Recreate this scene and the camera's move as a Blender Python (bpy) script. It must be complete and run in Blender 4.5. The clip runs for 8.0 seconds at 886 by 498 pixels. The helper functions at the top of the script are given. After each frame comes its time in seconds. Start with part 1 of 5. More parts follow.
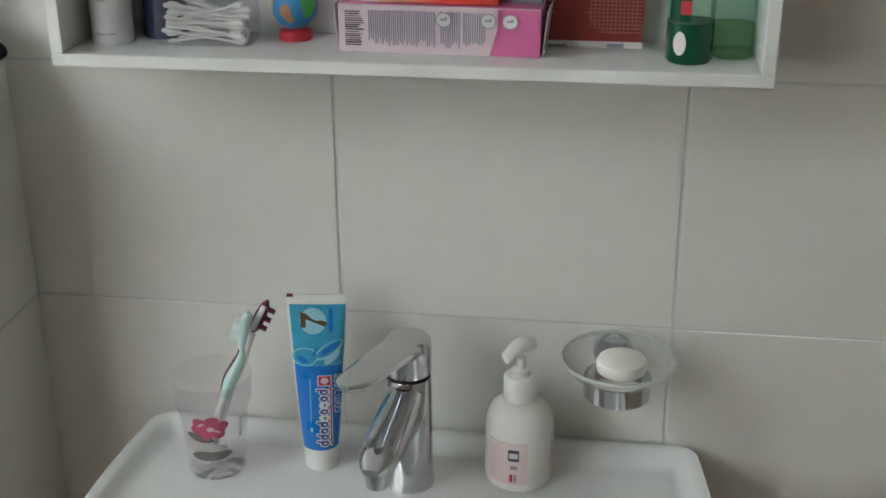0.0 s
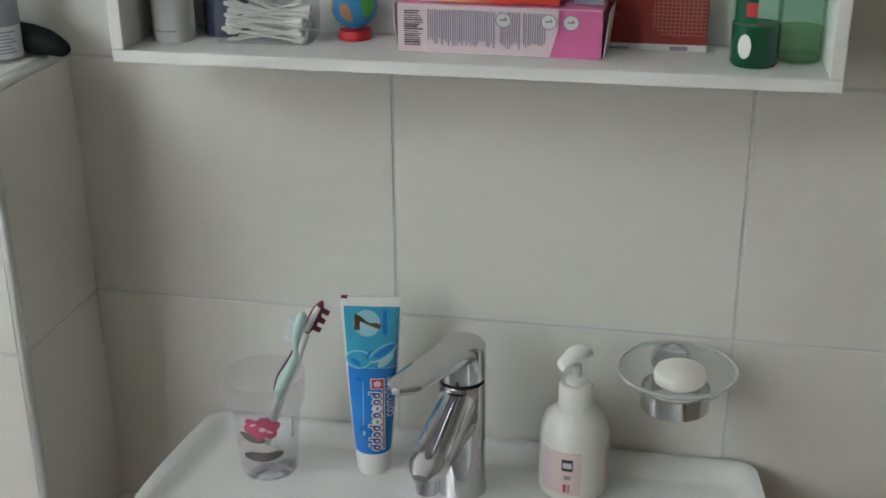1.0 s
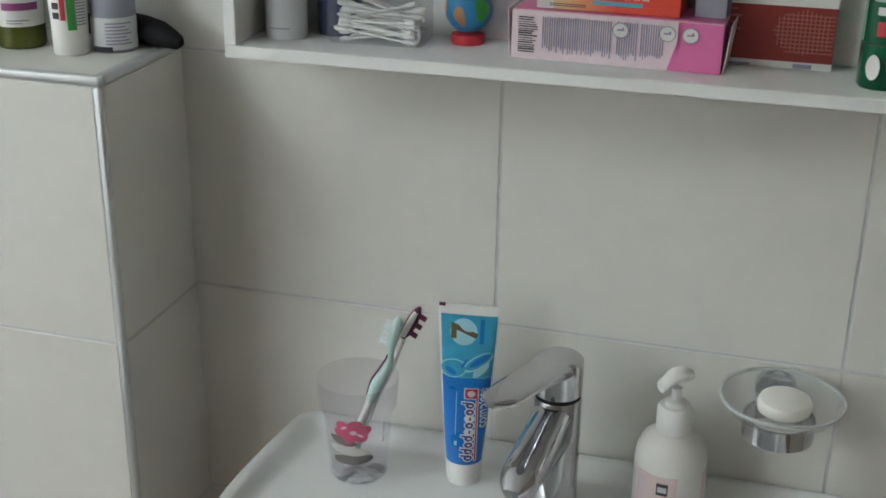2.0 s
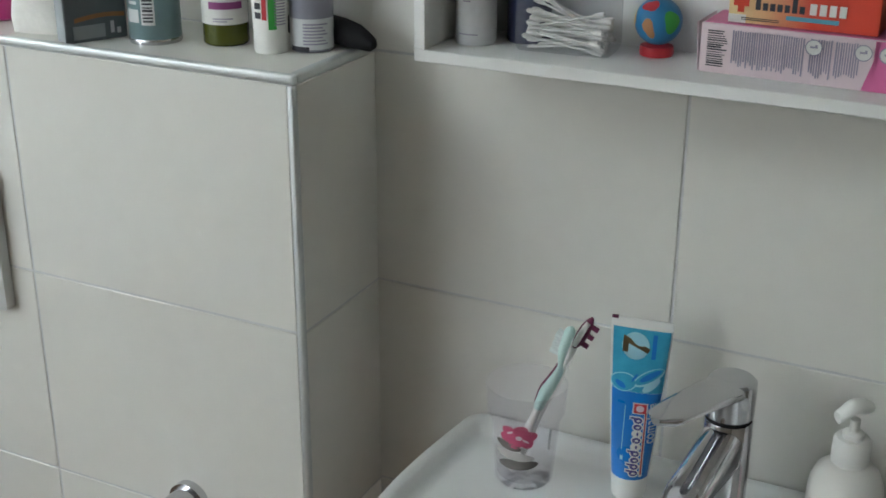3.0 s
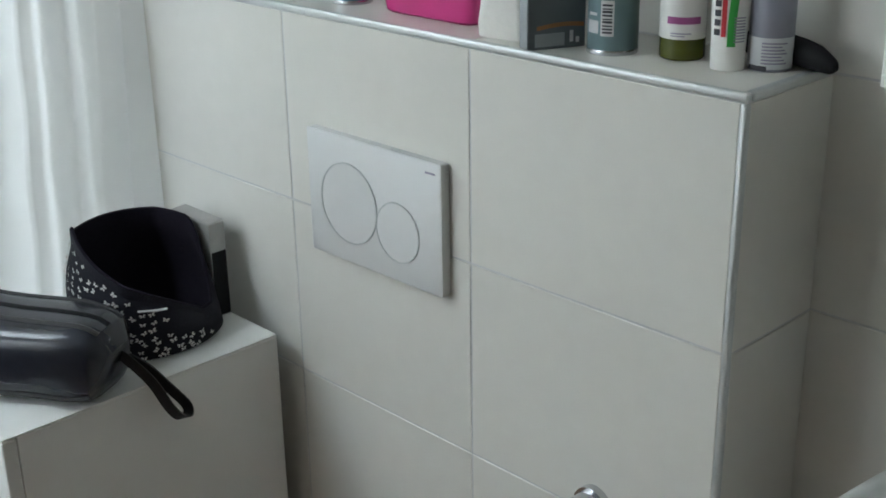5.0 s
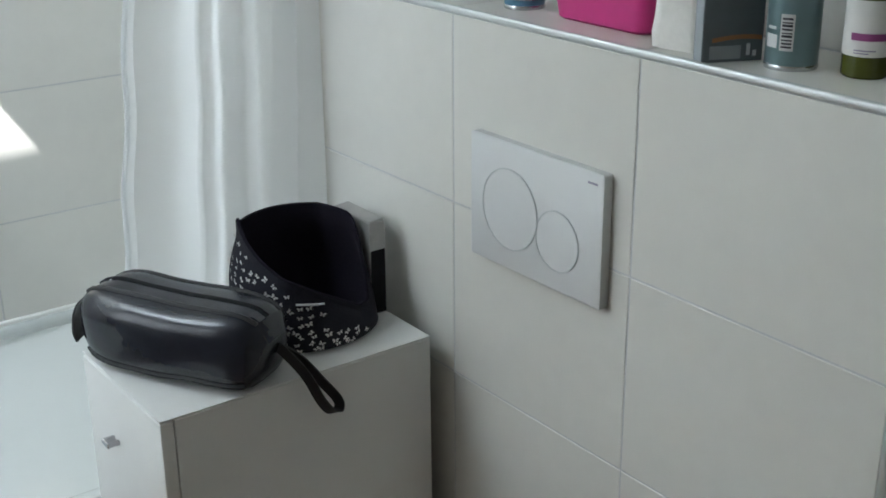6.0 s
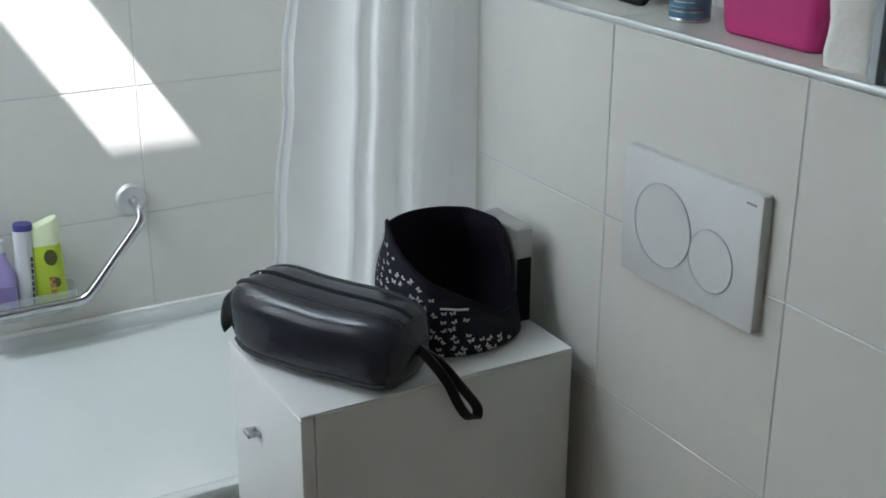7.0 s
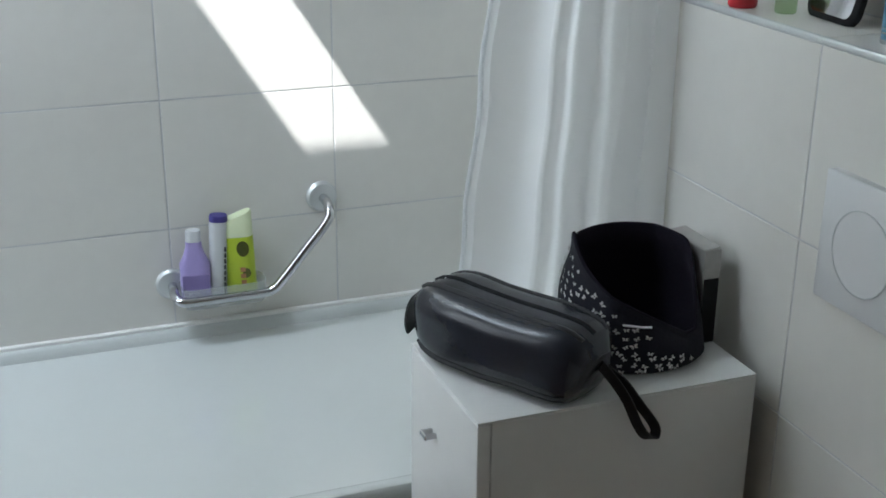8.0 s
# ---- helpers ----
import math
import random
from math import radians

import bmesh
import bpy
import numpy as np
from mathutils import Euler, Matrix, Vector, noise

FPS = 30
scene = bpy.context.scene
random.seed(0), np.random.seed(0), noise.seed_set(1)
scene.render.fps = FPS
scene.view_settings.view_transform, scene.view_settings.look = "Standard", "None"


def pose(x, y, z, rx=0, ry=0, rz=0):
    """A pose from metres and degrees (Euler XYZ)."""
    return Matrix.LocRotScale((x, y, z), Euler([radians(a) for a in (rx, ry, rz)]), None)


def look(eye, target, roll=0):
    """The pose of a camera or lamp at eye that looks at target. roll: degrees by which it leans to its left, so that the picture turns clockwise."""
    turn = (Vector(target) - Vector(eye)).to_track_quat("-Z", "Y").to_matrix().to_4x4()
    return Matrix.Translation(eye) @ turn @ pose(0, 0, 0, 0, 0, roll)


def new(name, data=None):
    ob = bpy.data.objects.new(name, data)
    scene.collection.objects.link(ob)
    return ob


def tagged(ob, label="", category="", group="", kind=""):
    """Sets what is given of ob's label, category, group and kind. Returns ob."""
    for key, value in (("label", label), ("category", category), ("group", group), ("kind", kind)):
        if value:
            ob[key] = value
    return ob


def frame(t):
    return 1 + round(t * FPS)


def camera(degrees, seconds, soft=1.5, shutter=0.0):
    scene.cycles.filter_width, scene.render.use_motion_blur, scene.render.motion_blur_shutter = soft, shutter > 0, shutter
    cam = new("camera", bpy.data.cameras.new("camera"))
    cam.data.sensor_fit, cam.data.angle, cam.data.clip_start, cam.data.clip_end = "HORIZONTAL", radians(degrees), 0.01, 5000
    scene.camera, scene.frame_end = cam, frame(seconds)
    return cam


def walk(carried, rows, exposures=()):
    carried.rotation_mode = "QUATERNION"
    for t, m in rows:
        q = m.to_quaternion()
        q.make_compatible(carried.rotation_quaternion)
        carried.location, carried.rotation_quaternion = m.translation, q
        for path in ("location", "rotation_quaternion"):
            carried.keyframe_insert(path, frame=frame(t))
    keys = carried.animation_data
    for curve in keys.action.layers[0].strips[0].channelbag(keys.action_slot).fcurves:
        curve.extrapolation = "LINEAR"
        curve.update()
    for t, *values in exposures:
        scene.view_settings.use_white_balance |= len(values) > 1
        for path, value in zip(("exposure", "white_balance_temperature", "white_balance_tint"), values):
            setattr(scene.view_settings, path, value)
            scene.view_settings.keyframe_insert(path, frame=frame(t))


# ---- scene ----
cam = camera(39.33, 8.0, soft=1.7)
PATH = [
    (0.0, pose(0.584, -1.115, 1.505, 66.83, 0.22, 7.76)),
    (0.5, pose(0.588, -1.113, 1.498, 67.18, 0.39, 8.69)),
    (1.0, pose(0.595, -1.103, 1.492, 67.41, 0.37, 11.20)),
    (2.5, pose(0.581, -1.081, 1.489, 67.62, -0.83, 20.65)),
    (3.0, pose(0.606, -1.080, 1.495, 67.59, -0.33, 26.22)),
    (3.5, pose(0.595, -1.092, 1.486, 68.22, -0.41, 30.30)),
    (4.0, pose(0.598, -1.087, 1.481, 68.56, -0.07, 36.14)),
    (4.5, pose(0.588, -1.098, 1.487, 68.46, 0.43, 40.46)),
    (5.0, pose(0.583, -1.104, 1.493, 68.47, 0.84, 45.50)),
    (6.5, pose(0.564, -1.096, 1.490, 68.89, 0.02, 56.82)),
    (7.0, pose(0.555, -1.100, 1.496, 68.85, -0.23, 60.54)),
    (7.5, pose(0.556, -1.106, 1.503, 68.89, -0.26, 64.65)),
    (8.0, pose(0.548, -1.117, 1.505, 69.00, -0.49, 69.16)),
]
walk(cam, PATH, [(0.0, 2.00, 6400, 10), (2.5, 1.97, 6230, 9), (4.5, 1.66, 6040, 7), (5.0, 1.69, 6020, 7), (6.5, 1.47, 5980, 8), (7.0, 1.38, 5930, 8), (8.0, 1.20, 5920, 9)])

# ---- light: sky and sun through the roof window over the bath ----
SUN_WAY = Vector((-0.39, 0.635, -1.0)).normalized()
world = bpy.data.worlds.new("sky")
scene.world = world
world.use_nodes = True
wn = world.node_tree.nodes
sky = wn.new("ShaderNodeTexSky")
sky.sky_type, sky.sun_disc = "NISHITA", False
sky.sun_elevation = math.asin(-SUN_WAY.z)
sky.sun_rotation = math.atan2(-SUN_WAY.x, -SUN_WAY.y)
world.node_tree.links.new(sky.outputs[0], wn["Background"].inputs[0])
wn["Background"].inputs[1].default_value = 0.12

sun = new("sun", bpy.data.lights.new("sun", "SUN"))
sun.data.energy, sun.data.angle, sun.data.color = 5.0, radians(0.3), (1.0, 0.96, 0.9)
sun.matrix_world = look((0, 0, 6), Vector((0, 0, 6)) + SUN_WAY)

# fill lamp added at an assumed, unseen window at the foot of the bath
WIN_X0, WIN_X1, WIN_Z0, WIN_Z1, WIN_Y = -1.66, -0.76, 1.00, 2.10, -2.40
fill_lamp = new("added_window_lamp", bpy.data.lights.new("added_window_lamp", "AREA"))
fill_lamp.data.shape, fill_lamp.data.size, fill_lamp.data.size_y = "RECTANGLE", WIN_X1 - WIN_X0 - 0.1, WIN_Z1 - WIN_Z0 - 0.1
fill_lamp.data.energy, fill_lamp.data.color = 2.9, (0.95, 0.98, 1.0)
fill_lamp.matrix_world = look(((WIN_X0 + WIN_X1) / 2, WIN_Y - 0.02, (WIN_Z0 + WIN_Z1) / 2), ((WIN_X0 + WIN_X1) / 2, 0, (WIN_Z0 + WIN_Z1) / 2))

# the sky's light in the roof window's opening
SKY_X0, SKY_X1, SKY_Y0, SKY_Y1, CEIL, SHAFT = -1.66, -0.861, -1.943, -1.370, 2.40, 0.63
skylamp = new("skylight_lamp", bpy.data.lights.new("skylight_lamp", "AREA"))
skylamp.data.shape, skylamp.data.size, skylamp.data.size_y = "RECTANGLE", SKY_X1 - SKY_X0 - 0.06, SKY_Y1 - SKY_Y0 - 0.06
skylamp.data.energy, skylamp.data.color = 19.0, (0.86, 0.95, 1.0)
skylamp.matrix_world = look(((SKY_X0 + SKY_X1) / 2, (SKY_Y0 + SKY_Y1) / 2, CEIL + 0.10), ((SKY_X0 + SKY_X1) / 2 - 1.0, (SKY_Y0 + SKY_Y1) / 2 + 0.25, CEIL - 0.12))


# ---- materials ----
def mat(name, color, rough=0.5, metal=0.0, vary=0.06, scale=6.0, grain=60.0, bump=0.0, coat=0.0, trans=0.0, ior=1.45, tint=None, per="", sheen=0.0, spec=0.5):
    """A surface with colour variation at two scales, uneven gloss and fine relief."""
    m = bpy.data.materials.new(name)
    m.use_nodes = True
    nt = m.node_tree
    b = nt.nodes["Principled BSDF"]
    L = nt.links.new
    tc = nt.nodes.new("ShaderNodeTexCoord")
    n1 = nt.nodes.new("ShaderNodeTexNoise")
    n1.inputs["Scale"].default_value, n1.inputs["Detail"].default_value = scale, 3
    n2 = nt.nodes.new("ShaderNodeTexNoise")
    n2.inputs["Scale"].default_value, n2.inputs["Detail"].default_value = grain, 4
    L(tc.outputs["Object"], n1.inputs["Vector"])
    L(tc.outputs["Object"], n2.inputs["Vector"])
    add = nt.nodes.new("ShaderNodeMath")
    add.operation = "ADD"
    L(n1.outputs[0], add.inputs[0])
    L(n2.outputs[0], add.inputs[1])
    ramp = nt.nodes.new("ShaderNodeMapRange")
    ramp.inputs[1].default_value, ramp.inputs[2].default_value = 0.6, 1.4
    L(add.outputs[0], ramp.inputs[0])
    mix = nt.nodes.new("ShaderNodeMix")
    mix.data_type = "RGBA"
    c0 = [c * (1 - vary) for c in color]
    c1 = [min(1, c * (1 + vary)) for c in (tint or color)]
    mix.inputs[6].default_value, mix.inputs[7].default_value = (*c0, 1), (*c1, 1)
    L(ramp.outputs[0], mix.inputs[0])
    out = mix.outputs[2]
    if per:
        info = nt.nodes.new("ShaderNodeObjectInfo")
        hsv = nt.nodes.new("ShaderNodeHueSaturation")
        mr = nt.nodes.new("ShaderNodeMapRange")
        mr.inputs[3].default_value, mr.inputs[4].default_value = 0.975, 1.02
        L(info.outputs["Random"], mr.inputs[0])
        L(mr.outputs[0], hsv.inputs["Value"])
        L(out, hsv.inputs["Color"])
        out = hsv.outputs[0]
    L(out, b.inputs["Base Color"])
    rr = nt.nodes.new("ShaderNodeMapRange")
    rr.inputs[3].default_value, rr.inputs[4].default_value = max(0.02, rough - 0.06), min(1, rough + 0.06)
    L(n1.outputs[0], rr.inputs[0])
    L(rr.outputs[0], b.inputs["Roughness"])
    b.inputs["Metallic"].default_value = metal
    b.inputs["IOR"].default_value = ior
    b.inputs["Coat Weight"].default_value = coat
    b.inputs["Transmission Weight"].default_value = trans
    b.inputs["Sheen Weight"].default_value = sheen
    b.inputs["Specular IOR Level"].default_value = spec
    if bump:
        bp = nt.nodes.new("ShaderNodeBump")
        bp.inputs["Strength"].default_value, bp.inputs["Distance"].default_value = min(1.0, bump), 0.002
        L(n2.outputs[0], bp.inputs["Height"])
        L(bp.outputs[0], b.inputs["Normal"])
    return m


TILE = mat("ivory_tile", (0.70, 0.685, 0.64), 0.32, vary=0.025, scale=5, grain=35, bump=0.05, per="tile")
GROUT = mat("grey_grout", (0.60, 0.60, 0.60), 0.9, vary=0.1, grain=200, bump=0.2)
PLASTER = mat("white_plaster", (0.78, 0.78, 0.77), 0.9, vary=0.03, bump=0.1)
FLOORM = mat("brown_floor_tile", (0.24, 0.15, 0.10), 0.5, vary=0.08, bump=0.1)
WARMWALL = mat("warm_plaster", (0.42, 0.375, 0.32), 0.9, vary=0.04, bump=0.1)
CERAMIC = mat("white_ceramic", (0.80, 0.81, 0.80), 0.12, vary=0.01, coat=0.5)
ENAMEL = mat("bath_enamel", (0.61, 0.635, 0.62), 0.16, vary=0.01, coat=0.4)
LACQUER = mat("white_lacquer_board", (0.78, 0.78, 0.76), 0.35, vary=0.02, grain=25)
PLATE = mat("white_flush_plastic", (0.69, 0.695, 0.695), 0.4, vary=0.01)
CHROME = mat("chrome", (0.56, 0.56, 0.58), 0.06, metal=1.0, vary=0.03)
ALU = mat("satin_aluminium", (0.60, 0.62, 0.62), 0.42, metal=0.65, vary=0.03, scale=2, grain=150)


# ---- building helpers ----
def box_bm(x0, x1, y0, y1, z0, z1, bevel=0.0, segs=2):
    bm = bmesh.new()
    bmesh.ops.create_cube(bm, size=1.0)
    for v in bm.verts:
        v.co = Vector((x0 if v.co.x < 0 else x1, y0 if v.co.y < 0 else y1, z0 if v.co.z < 0 else z1))
    if bevel:
        bmesh.ops.bevel(bm, geom=bm.edges[:], offset=bevel, segments=segs, profile=0.5, affect="EDGES")
    return bm


def mesh_of(name, bm, material, smooth=False, sharp=35):
    me = bpy.data.meshes.new(name)
    bmesh.ops.recalc_face_normals(bm, faces=bm.faces[:])
    if smooth:
        for f in bm.faces:
            f.smooth = True
        for e in bm.edges:
            if len(e.link_faces) == 2 and e.calc_face_angle(0) > radians(sharp):
                e.smooth = False
    bm.to_mesh(me)
    bm.free()
    for m in (material if isinstance(material, (list, tuple)) else [material]):
        me.materials.append(m)
    return me


def thing(name, bm, material, at=None, label="", category="", group="", kind="", smooth=False):
    ob = new(name, mesh_of(name, bm, material, smooth))
    if at is not None:
        ob.matrix_world = at
    return tagged(ob, label, category, group, kind)


def holder(name, at, label, category, group=""):
    ob = new(name)
    ob.matrix_world = at
    ob.empty_display_size = 0.02
    return tagged(ob, label, category, group)


FINE_PRINT = ("logo_halo", "barcode", "print", "small_print", "plaid_print", "logo_print", "side_print")


def part(name, bm, material, parent, label="", smooth=False, at=None):
    ob = new(name, mesh_of(name, bm, material, smooth))
    ob.parent = parent
    if at is not None:
        ob.matrix_basis = at
    return tagged(ob, label, kind="stuff" if name in FINE_PRINT else "")


def joined(*bms):
    out = bmesh.new()
    for bm in bms:
        me = bpy.data.meshes.new("tmp")
        bm.to_mesh(me)
        bm.free()
        out.from_mesh(me)
        bpy.data.meshes.remove(me)
    return out


def moved(bm, m):
    bmesh.ops.transform(bm, matrix=m, verts=bm.verts[:])
    return bm


def lathe(profile, steps=40, squash=1.0):
    """A turned body from (radius, height) pairs, bottom to top; radius 0 closes it."""
    bm = bmesh.new()
    rings = []
    for r, z in profile:
        if r <= 1e-6:
            rings.append([bm.verts.new((0, 0, z))])
        else:
            rings.append([bm.verts.new((r * math.cos(2 * math.pi * i / steps), squash * r * math.sin(2 * math.pi * i / steps), z)) for i in range(steps)])
    for a, b in zip(rings, rings[1:]):
        for i in range(steps):
            j = (i + 1) % steps
            if len(a) == 1 and len(b) == 1:
                continue
            if len(a) == 1:
                bm.faces.new((a[0], b[j], b[i]))
            elif len(b) == 1:
                bm.faces.new((a[i], a[j], b[0]))
            else:
                bm.faces.new((a[i], a[j], b[j], b[i]))
    return bm


def loft(rings, cap=True):
    """A skin over closed rings of equal length."""
    bm = bmesh.new()
    vs = [[bm.verts.new(p) for p in ring] for ring in rings]
    n = len(vs[0])
    for a, b in zip(vs, vs[1:]):
        for i in range(n):
            bm.faces.new((a[i], a[(i + 1) % n], b[(i + 1) % n], b[i]))
    if cap:
        bm.faces.new(vs[0][::-1])
        bm.faces.new(vs[-1])
    return bm


def tube(points, radius, steps=12, flat=1.0):
    """A round or flattened bar along points."""
    pts = [Vector(p) for p in points]
    rings = []
    up = Vector((0, 0, 1))
    for i, p in enumerate(pts):
        d = (pts[min(i + 1, len(pts) - 1)] - pts[max(i - 1, 0)]).normalized()
        side = d.cross(up)
        side = side.normalized() if side.length > 0.05 else (rings_side if rings else Vector((1, 0, 0)))
        rings_side = side
        top = side.cross(d).normalized()
        r = radius[i] if isinstance(radius, (list, tuple)) else radius
        rings.append([p + side * r * math.cos(2 * math.pi * k / steps) + top * r * flat * math.sin(2 * math.pi * k / steps) for k in range(steps)])
    return loft(rings)


def curve_pts(ctrl, n=8):
    """A smooth run of points through the control points."""
    c = [Vector(p) for p in ctrl]
    c = [c[0] * 2 - c[1]] + c + [c[-1] * 2 - c[-2]]
    out = []
    for i in range(1, len(c) - 2):
        for k in range(n):
            t = k / n
            a, b, d, e = c[i - 1], c[i], c[i + 1], c[i + 2]
            out.append(0.5 * ((2 * b) + (d - a) * t + (2 * a - 5 * b + 4 * d - e) * t * t + (3 * b - a - 3 * d + e) * t ** 3))
    out.append(c[-2])
    return out


# ---- the room ----
BOX_D, BOX_H, BATH_X, RIGHT_X, BACK_Y = 0.155, 1.2103, -1.7236, 1.70, -2.40


def slab(name, x0, x1, y0, y1, z0, z1, material, label, category):
    return thing(name, box_bm(x0, x1, y0, y1, z0, z1), material, None, label, category, "", "structure")


slab("floor", BATH_X - 0.15, RIGHT_X + 0.15, BACK_Y - 0.15, 0.15, -0.12, 0.0, FLOORM, "brown tiled bathroom floor", "floor")
wall_sink = slab("wall_sink", BATH_X - 0.15, RIGHT_X + 0.15, 0.0009, 0.15, 0.0, CEIL, GROUT, "bathroom wall of large ivory tiles with grey joints", "wall")
wall_bath = slab("wall_bath", BATH_X - 0.15, BATH_X - 0.0009, BACK_Y, 0.0009, 0.0, CEIL, GROUT, "tiled wall along the bath with a patch of sun", "wall")
slab("wall_right", RIGHT_X, RIGHT_X + 0.15, BACK_Y, 0.009, 0.0, CEIL, WARMWALL, "plain warm brown-grey plastered bathroom wall", "wall")
thing("wall_back", joined(box_bm(BATH_X - 0.15, WIN_X0, BACK_Y - 0.15, BACK_Y, 0, CEIL), box_bm(WIN_X1, RIGHT_X + 0.15, BACK_Y - 0.15, BACK_Y, 0, CEIL),
                         box_bm(WIN_X0, WIN_X1, BACK_Y - 0.15, BACK_Y, 0, WIN_Z0), box_bm(WIN_X0, WIN_X1, BACK_Y - 0.15, BACK_Y, WIN_Z1, CEIL)),
      WARMWALL, None, "warm beige plastered wall with an added, unseen window", "wall", "", "structure")
# assumed window out of view, added for the fill lamp; its pane blocks sun
window = holder("added_window", pose(0, 0, 0), "white framed window added out of view to hold a fill lamp", "window")
tagged(window, kind="structure")
for n_, b_ in (("window_frame", (WIN_X0, WIN_X0 + 0.05, WIN_Z0, WIN_Z1)), ("window_frame", (WIN_X1 - 0.05, WIN_X1, WIN_Z0, WIN_Z1)), ("window_frame", (WIN_X0 + 0.05, WIN_X1 - 0.05, WIN_Z0, WIN_Z0 + 0.05)), ("window_frame", (WIN_X0 + 0.05, WIN_X1 - 0.05, WIN_Z1 - 0.05, WIN_Z1))):
    part(n_, box_bm(b_[0], b_[1], BACK_Y - 0.09, BACK_Y - 0.03, b_[2], b_[3], 0.004, 2), PLATE, window)
part("pane", box_bm(WIN_X0 + 0.05, WIN_X1 - 0.05, BACK_Y - 0.065, BACK_Y - 0.06, WIN_Z0 + 0.05, WIN_Z1 - 0.05), PLATE, window, "opaque white pane that keeps the sun out")
wall_box = slab("wall_installation", BATH_X - 0.0009, -0.0009, -BOX_D + 0.0009, 0.0009, 0.0, BOX_H - 0.0009, GROUT, "half-height boxed-out wall clad in ivory tiles", "wall")

# ceiling with the shaft of the roof window
cx0, cx1, cy0, cy1 = BATH_X - 0.15, RIGHT_X + 0.15, BACK_Y - 0.15, 0.15
thing("ceiling", joined(
    box_bm(cx0, SKY_X0 - 0.05, cy0, cy1, CEIL, CEIL + 0.15), box_bm(SKY_X1 + 0.05, cx1, cy0, cy1, CEIL, CEIL + 0.15),
    box_bm(SKY_X0 - 0.05, SKY_X1 + 0.05, cy0, SKY_Y0 - 0.05, CEIL, CEIL + 0.15), box_bm(SKY_X0 - 0.05, SKY_X1 + 0.05, SKY_Y1 + 0.05, cy1, CEIL, CEIL + 0.15),
    box_bm(SKY_X0 - 0.05, SKY_X0, SKY_Y0 - 0.05, SKY_Y1 + 0.05, CEIL, CEIL + SHAFT), box_bm(SKY_X1, SKY_X1 + 0.05, SKY_Y0 - 0.05, SKY_Y1 + 0.05, CEIL, CEIL + SHAFT),
    box_bm(SKY_X0, SKY_X1, SKY_Y0 - 0.05, SKY_Y0, CEIL, CEIL + SHAFT), box_bm(SKY_X0, SKY_X1, SKY_Y1, SKY_Y1 + 0.05, CEIL, CEIL + SHAFT)),
    PLASTER, None, "white plastered ceiling with a roof window shaft", "ceiling", "", "structure")


# ---- more materials ----
WHITEP = mat("white_plastic", (0.80, 0.79, 0.76), 0.35, vary=0.02)
CREAMP = mat("translucent_white_plastic", (0.80, 0.78, 0.74), 0.3, vary=0.02)
SOAPM = mat("ivory_soap", (0.84, 0.82, 0.76), 0.55, vary=0.03, bump=0.05)
LEATHER = mat("black_leather", (0.015, 0.017, 0.026), 0.23, vary=0.12, scale=4, grain=90, bump=0.02, spec=0.6)
LEATHER2 = mat("black_leather_trim", (0.014, 0.014, 0.015), 0.5, vary=0.3, grain=220, bump=0.3)
NYLON = mat("black_nylon_cloth", (0.017, 0.017, 0.024), 0.8, vary=0.3, grain=400, bump=0.4, spec=0.25)
NYLON_IN = mat("black_lining", (0.016, 0.014, 0.021), 0.95, vary=0.2, grain=300, bump=0.2, spec=0.1)
BLACKP = mat("black_plastic", (0.008, 0.008, 0.009), 0.7, vary=0.2, spec=0.25)
SILVERC = mat("silver_card", (0.42, 0.41, 0.40), 0.32, metal=0.5, vary=0.12)
MAGENTA = mat("magenta_plastic", (0.52, 0.035, 0.20), 0.35, vary=0.06)
PINKC = mat("pink_card", (0.68, 0.16, 0.36), 0.4, vary=0.08)
PALEPINK = mat("pale_pink_card", (0.70, 0.57, 0.60), 0.5, vary=0.05)
PRINTGREY = mat("grey_print", (0.30, 0.28, 0.36), 0.6, vary=0.1)
DARKINK = mat("dark_ink", (0.04, 0.04, 0.05), 0.6, vary=0.1)
REDC = mat("dark_red_card", (0.27, 0.035, 0.03), 0.4, vary=0.08)
REDLINE = mat("light_red_print", (0.42, 0.16, 0.13), 0.5, vary=0.1)
SCARLET = mat("scarlet_card", (0.62, 0.06, 0.03), 0.35, vary=0.08)
AMBER = mat("amber_card", (0.72, 0.47, 0.16), 0.4, vary=0.1)
WHITEC = mat("white_card", (0.72, 0.71, 0.68), 0.5, vary=0.04)
BLUEBAR = mat("light_blue_print", (0.12, 0.38, 0.52), 0.4)
GREENP = mat("green_print", (0.05, 0.36, 0.06), 0.35, vary=0.06)
REDP = mat("red_print", (0.50, 0.03, 0.04), 0.4)
TEAL = mat("teal_grey_metal", (0.17, 0.25, 0.27), 0.3, metal=0.35, vary=0.1)
GREYP = mat("slate_grey_plastic", (0.13, 0.15, 0.165), 0.4, vary=0.1)
GREYL = mat("light_grey_plastic", (0.33, 0.36, 0.38), 0.4, vary=0.08)
ORANGE = mat("orange_brown_print", (0.36, 0.17, 0.07), 0.5, vary=0.1)
LILACG = mat("lilac_grey_plastic", (0.26, 0.26, 0.31), 0.35, vary=0.06)
OLIVE = mat("olive_liquid_plastic", (0.075, 0.085, 0.012), 0.2, vary=0.15)
PLUM = mat("plum_print", (0.27, 0.06, 0.20), 0.4)
NAVY = mat("navy_can", (0.035, 0.04, 0.09), 0.3, vary=0.1)
PALEGREY = mat("pale_grey_can", (0.62, 0.63, 0.64), 0.35, vary=0.04)
BLUECAN = mat("steel_blue_can", (0.10, 0.23, 0.34), 0.3, vary=0.1)
SILVER = mat("silver_metal", (0.62, 0.63, 0.65), 0.25, metal=0.9, vary=0.05)
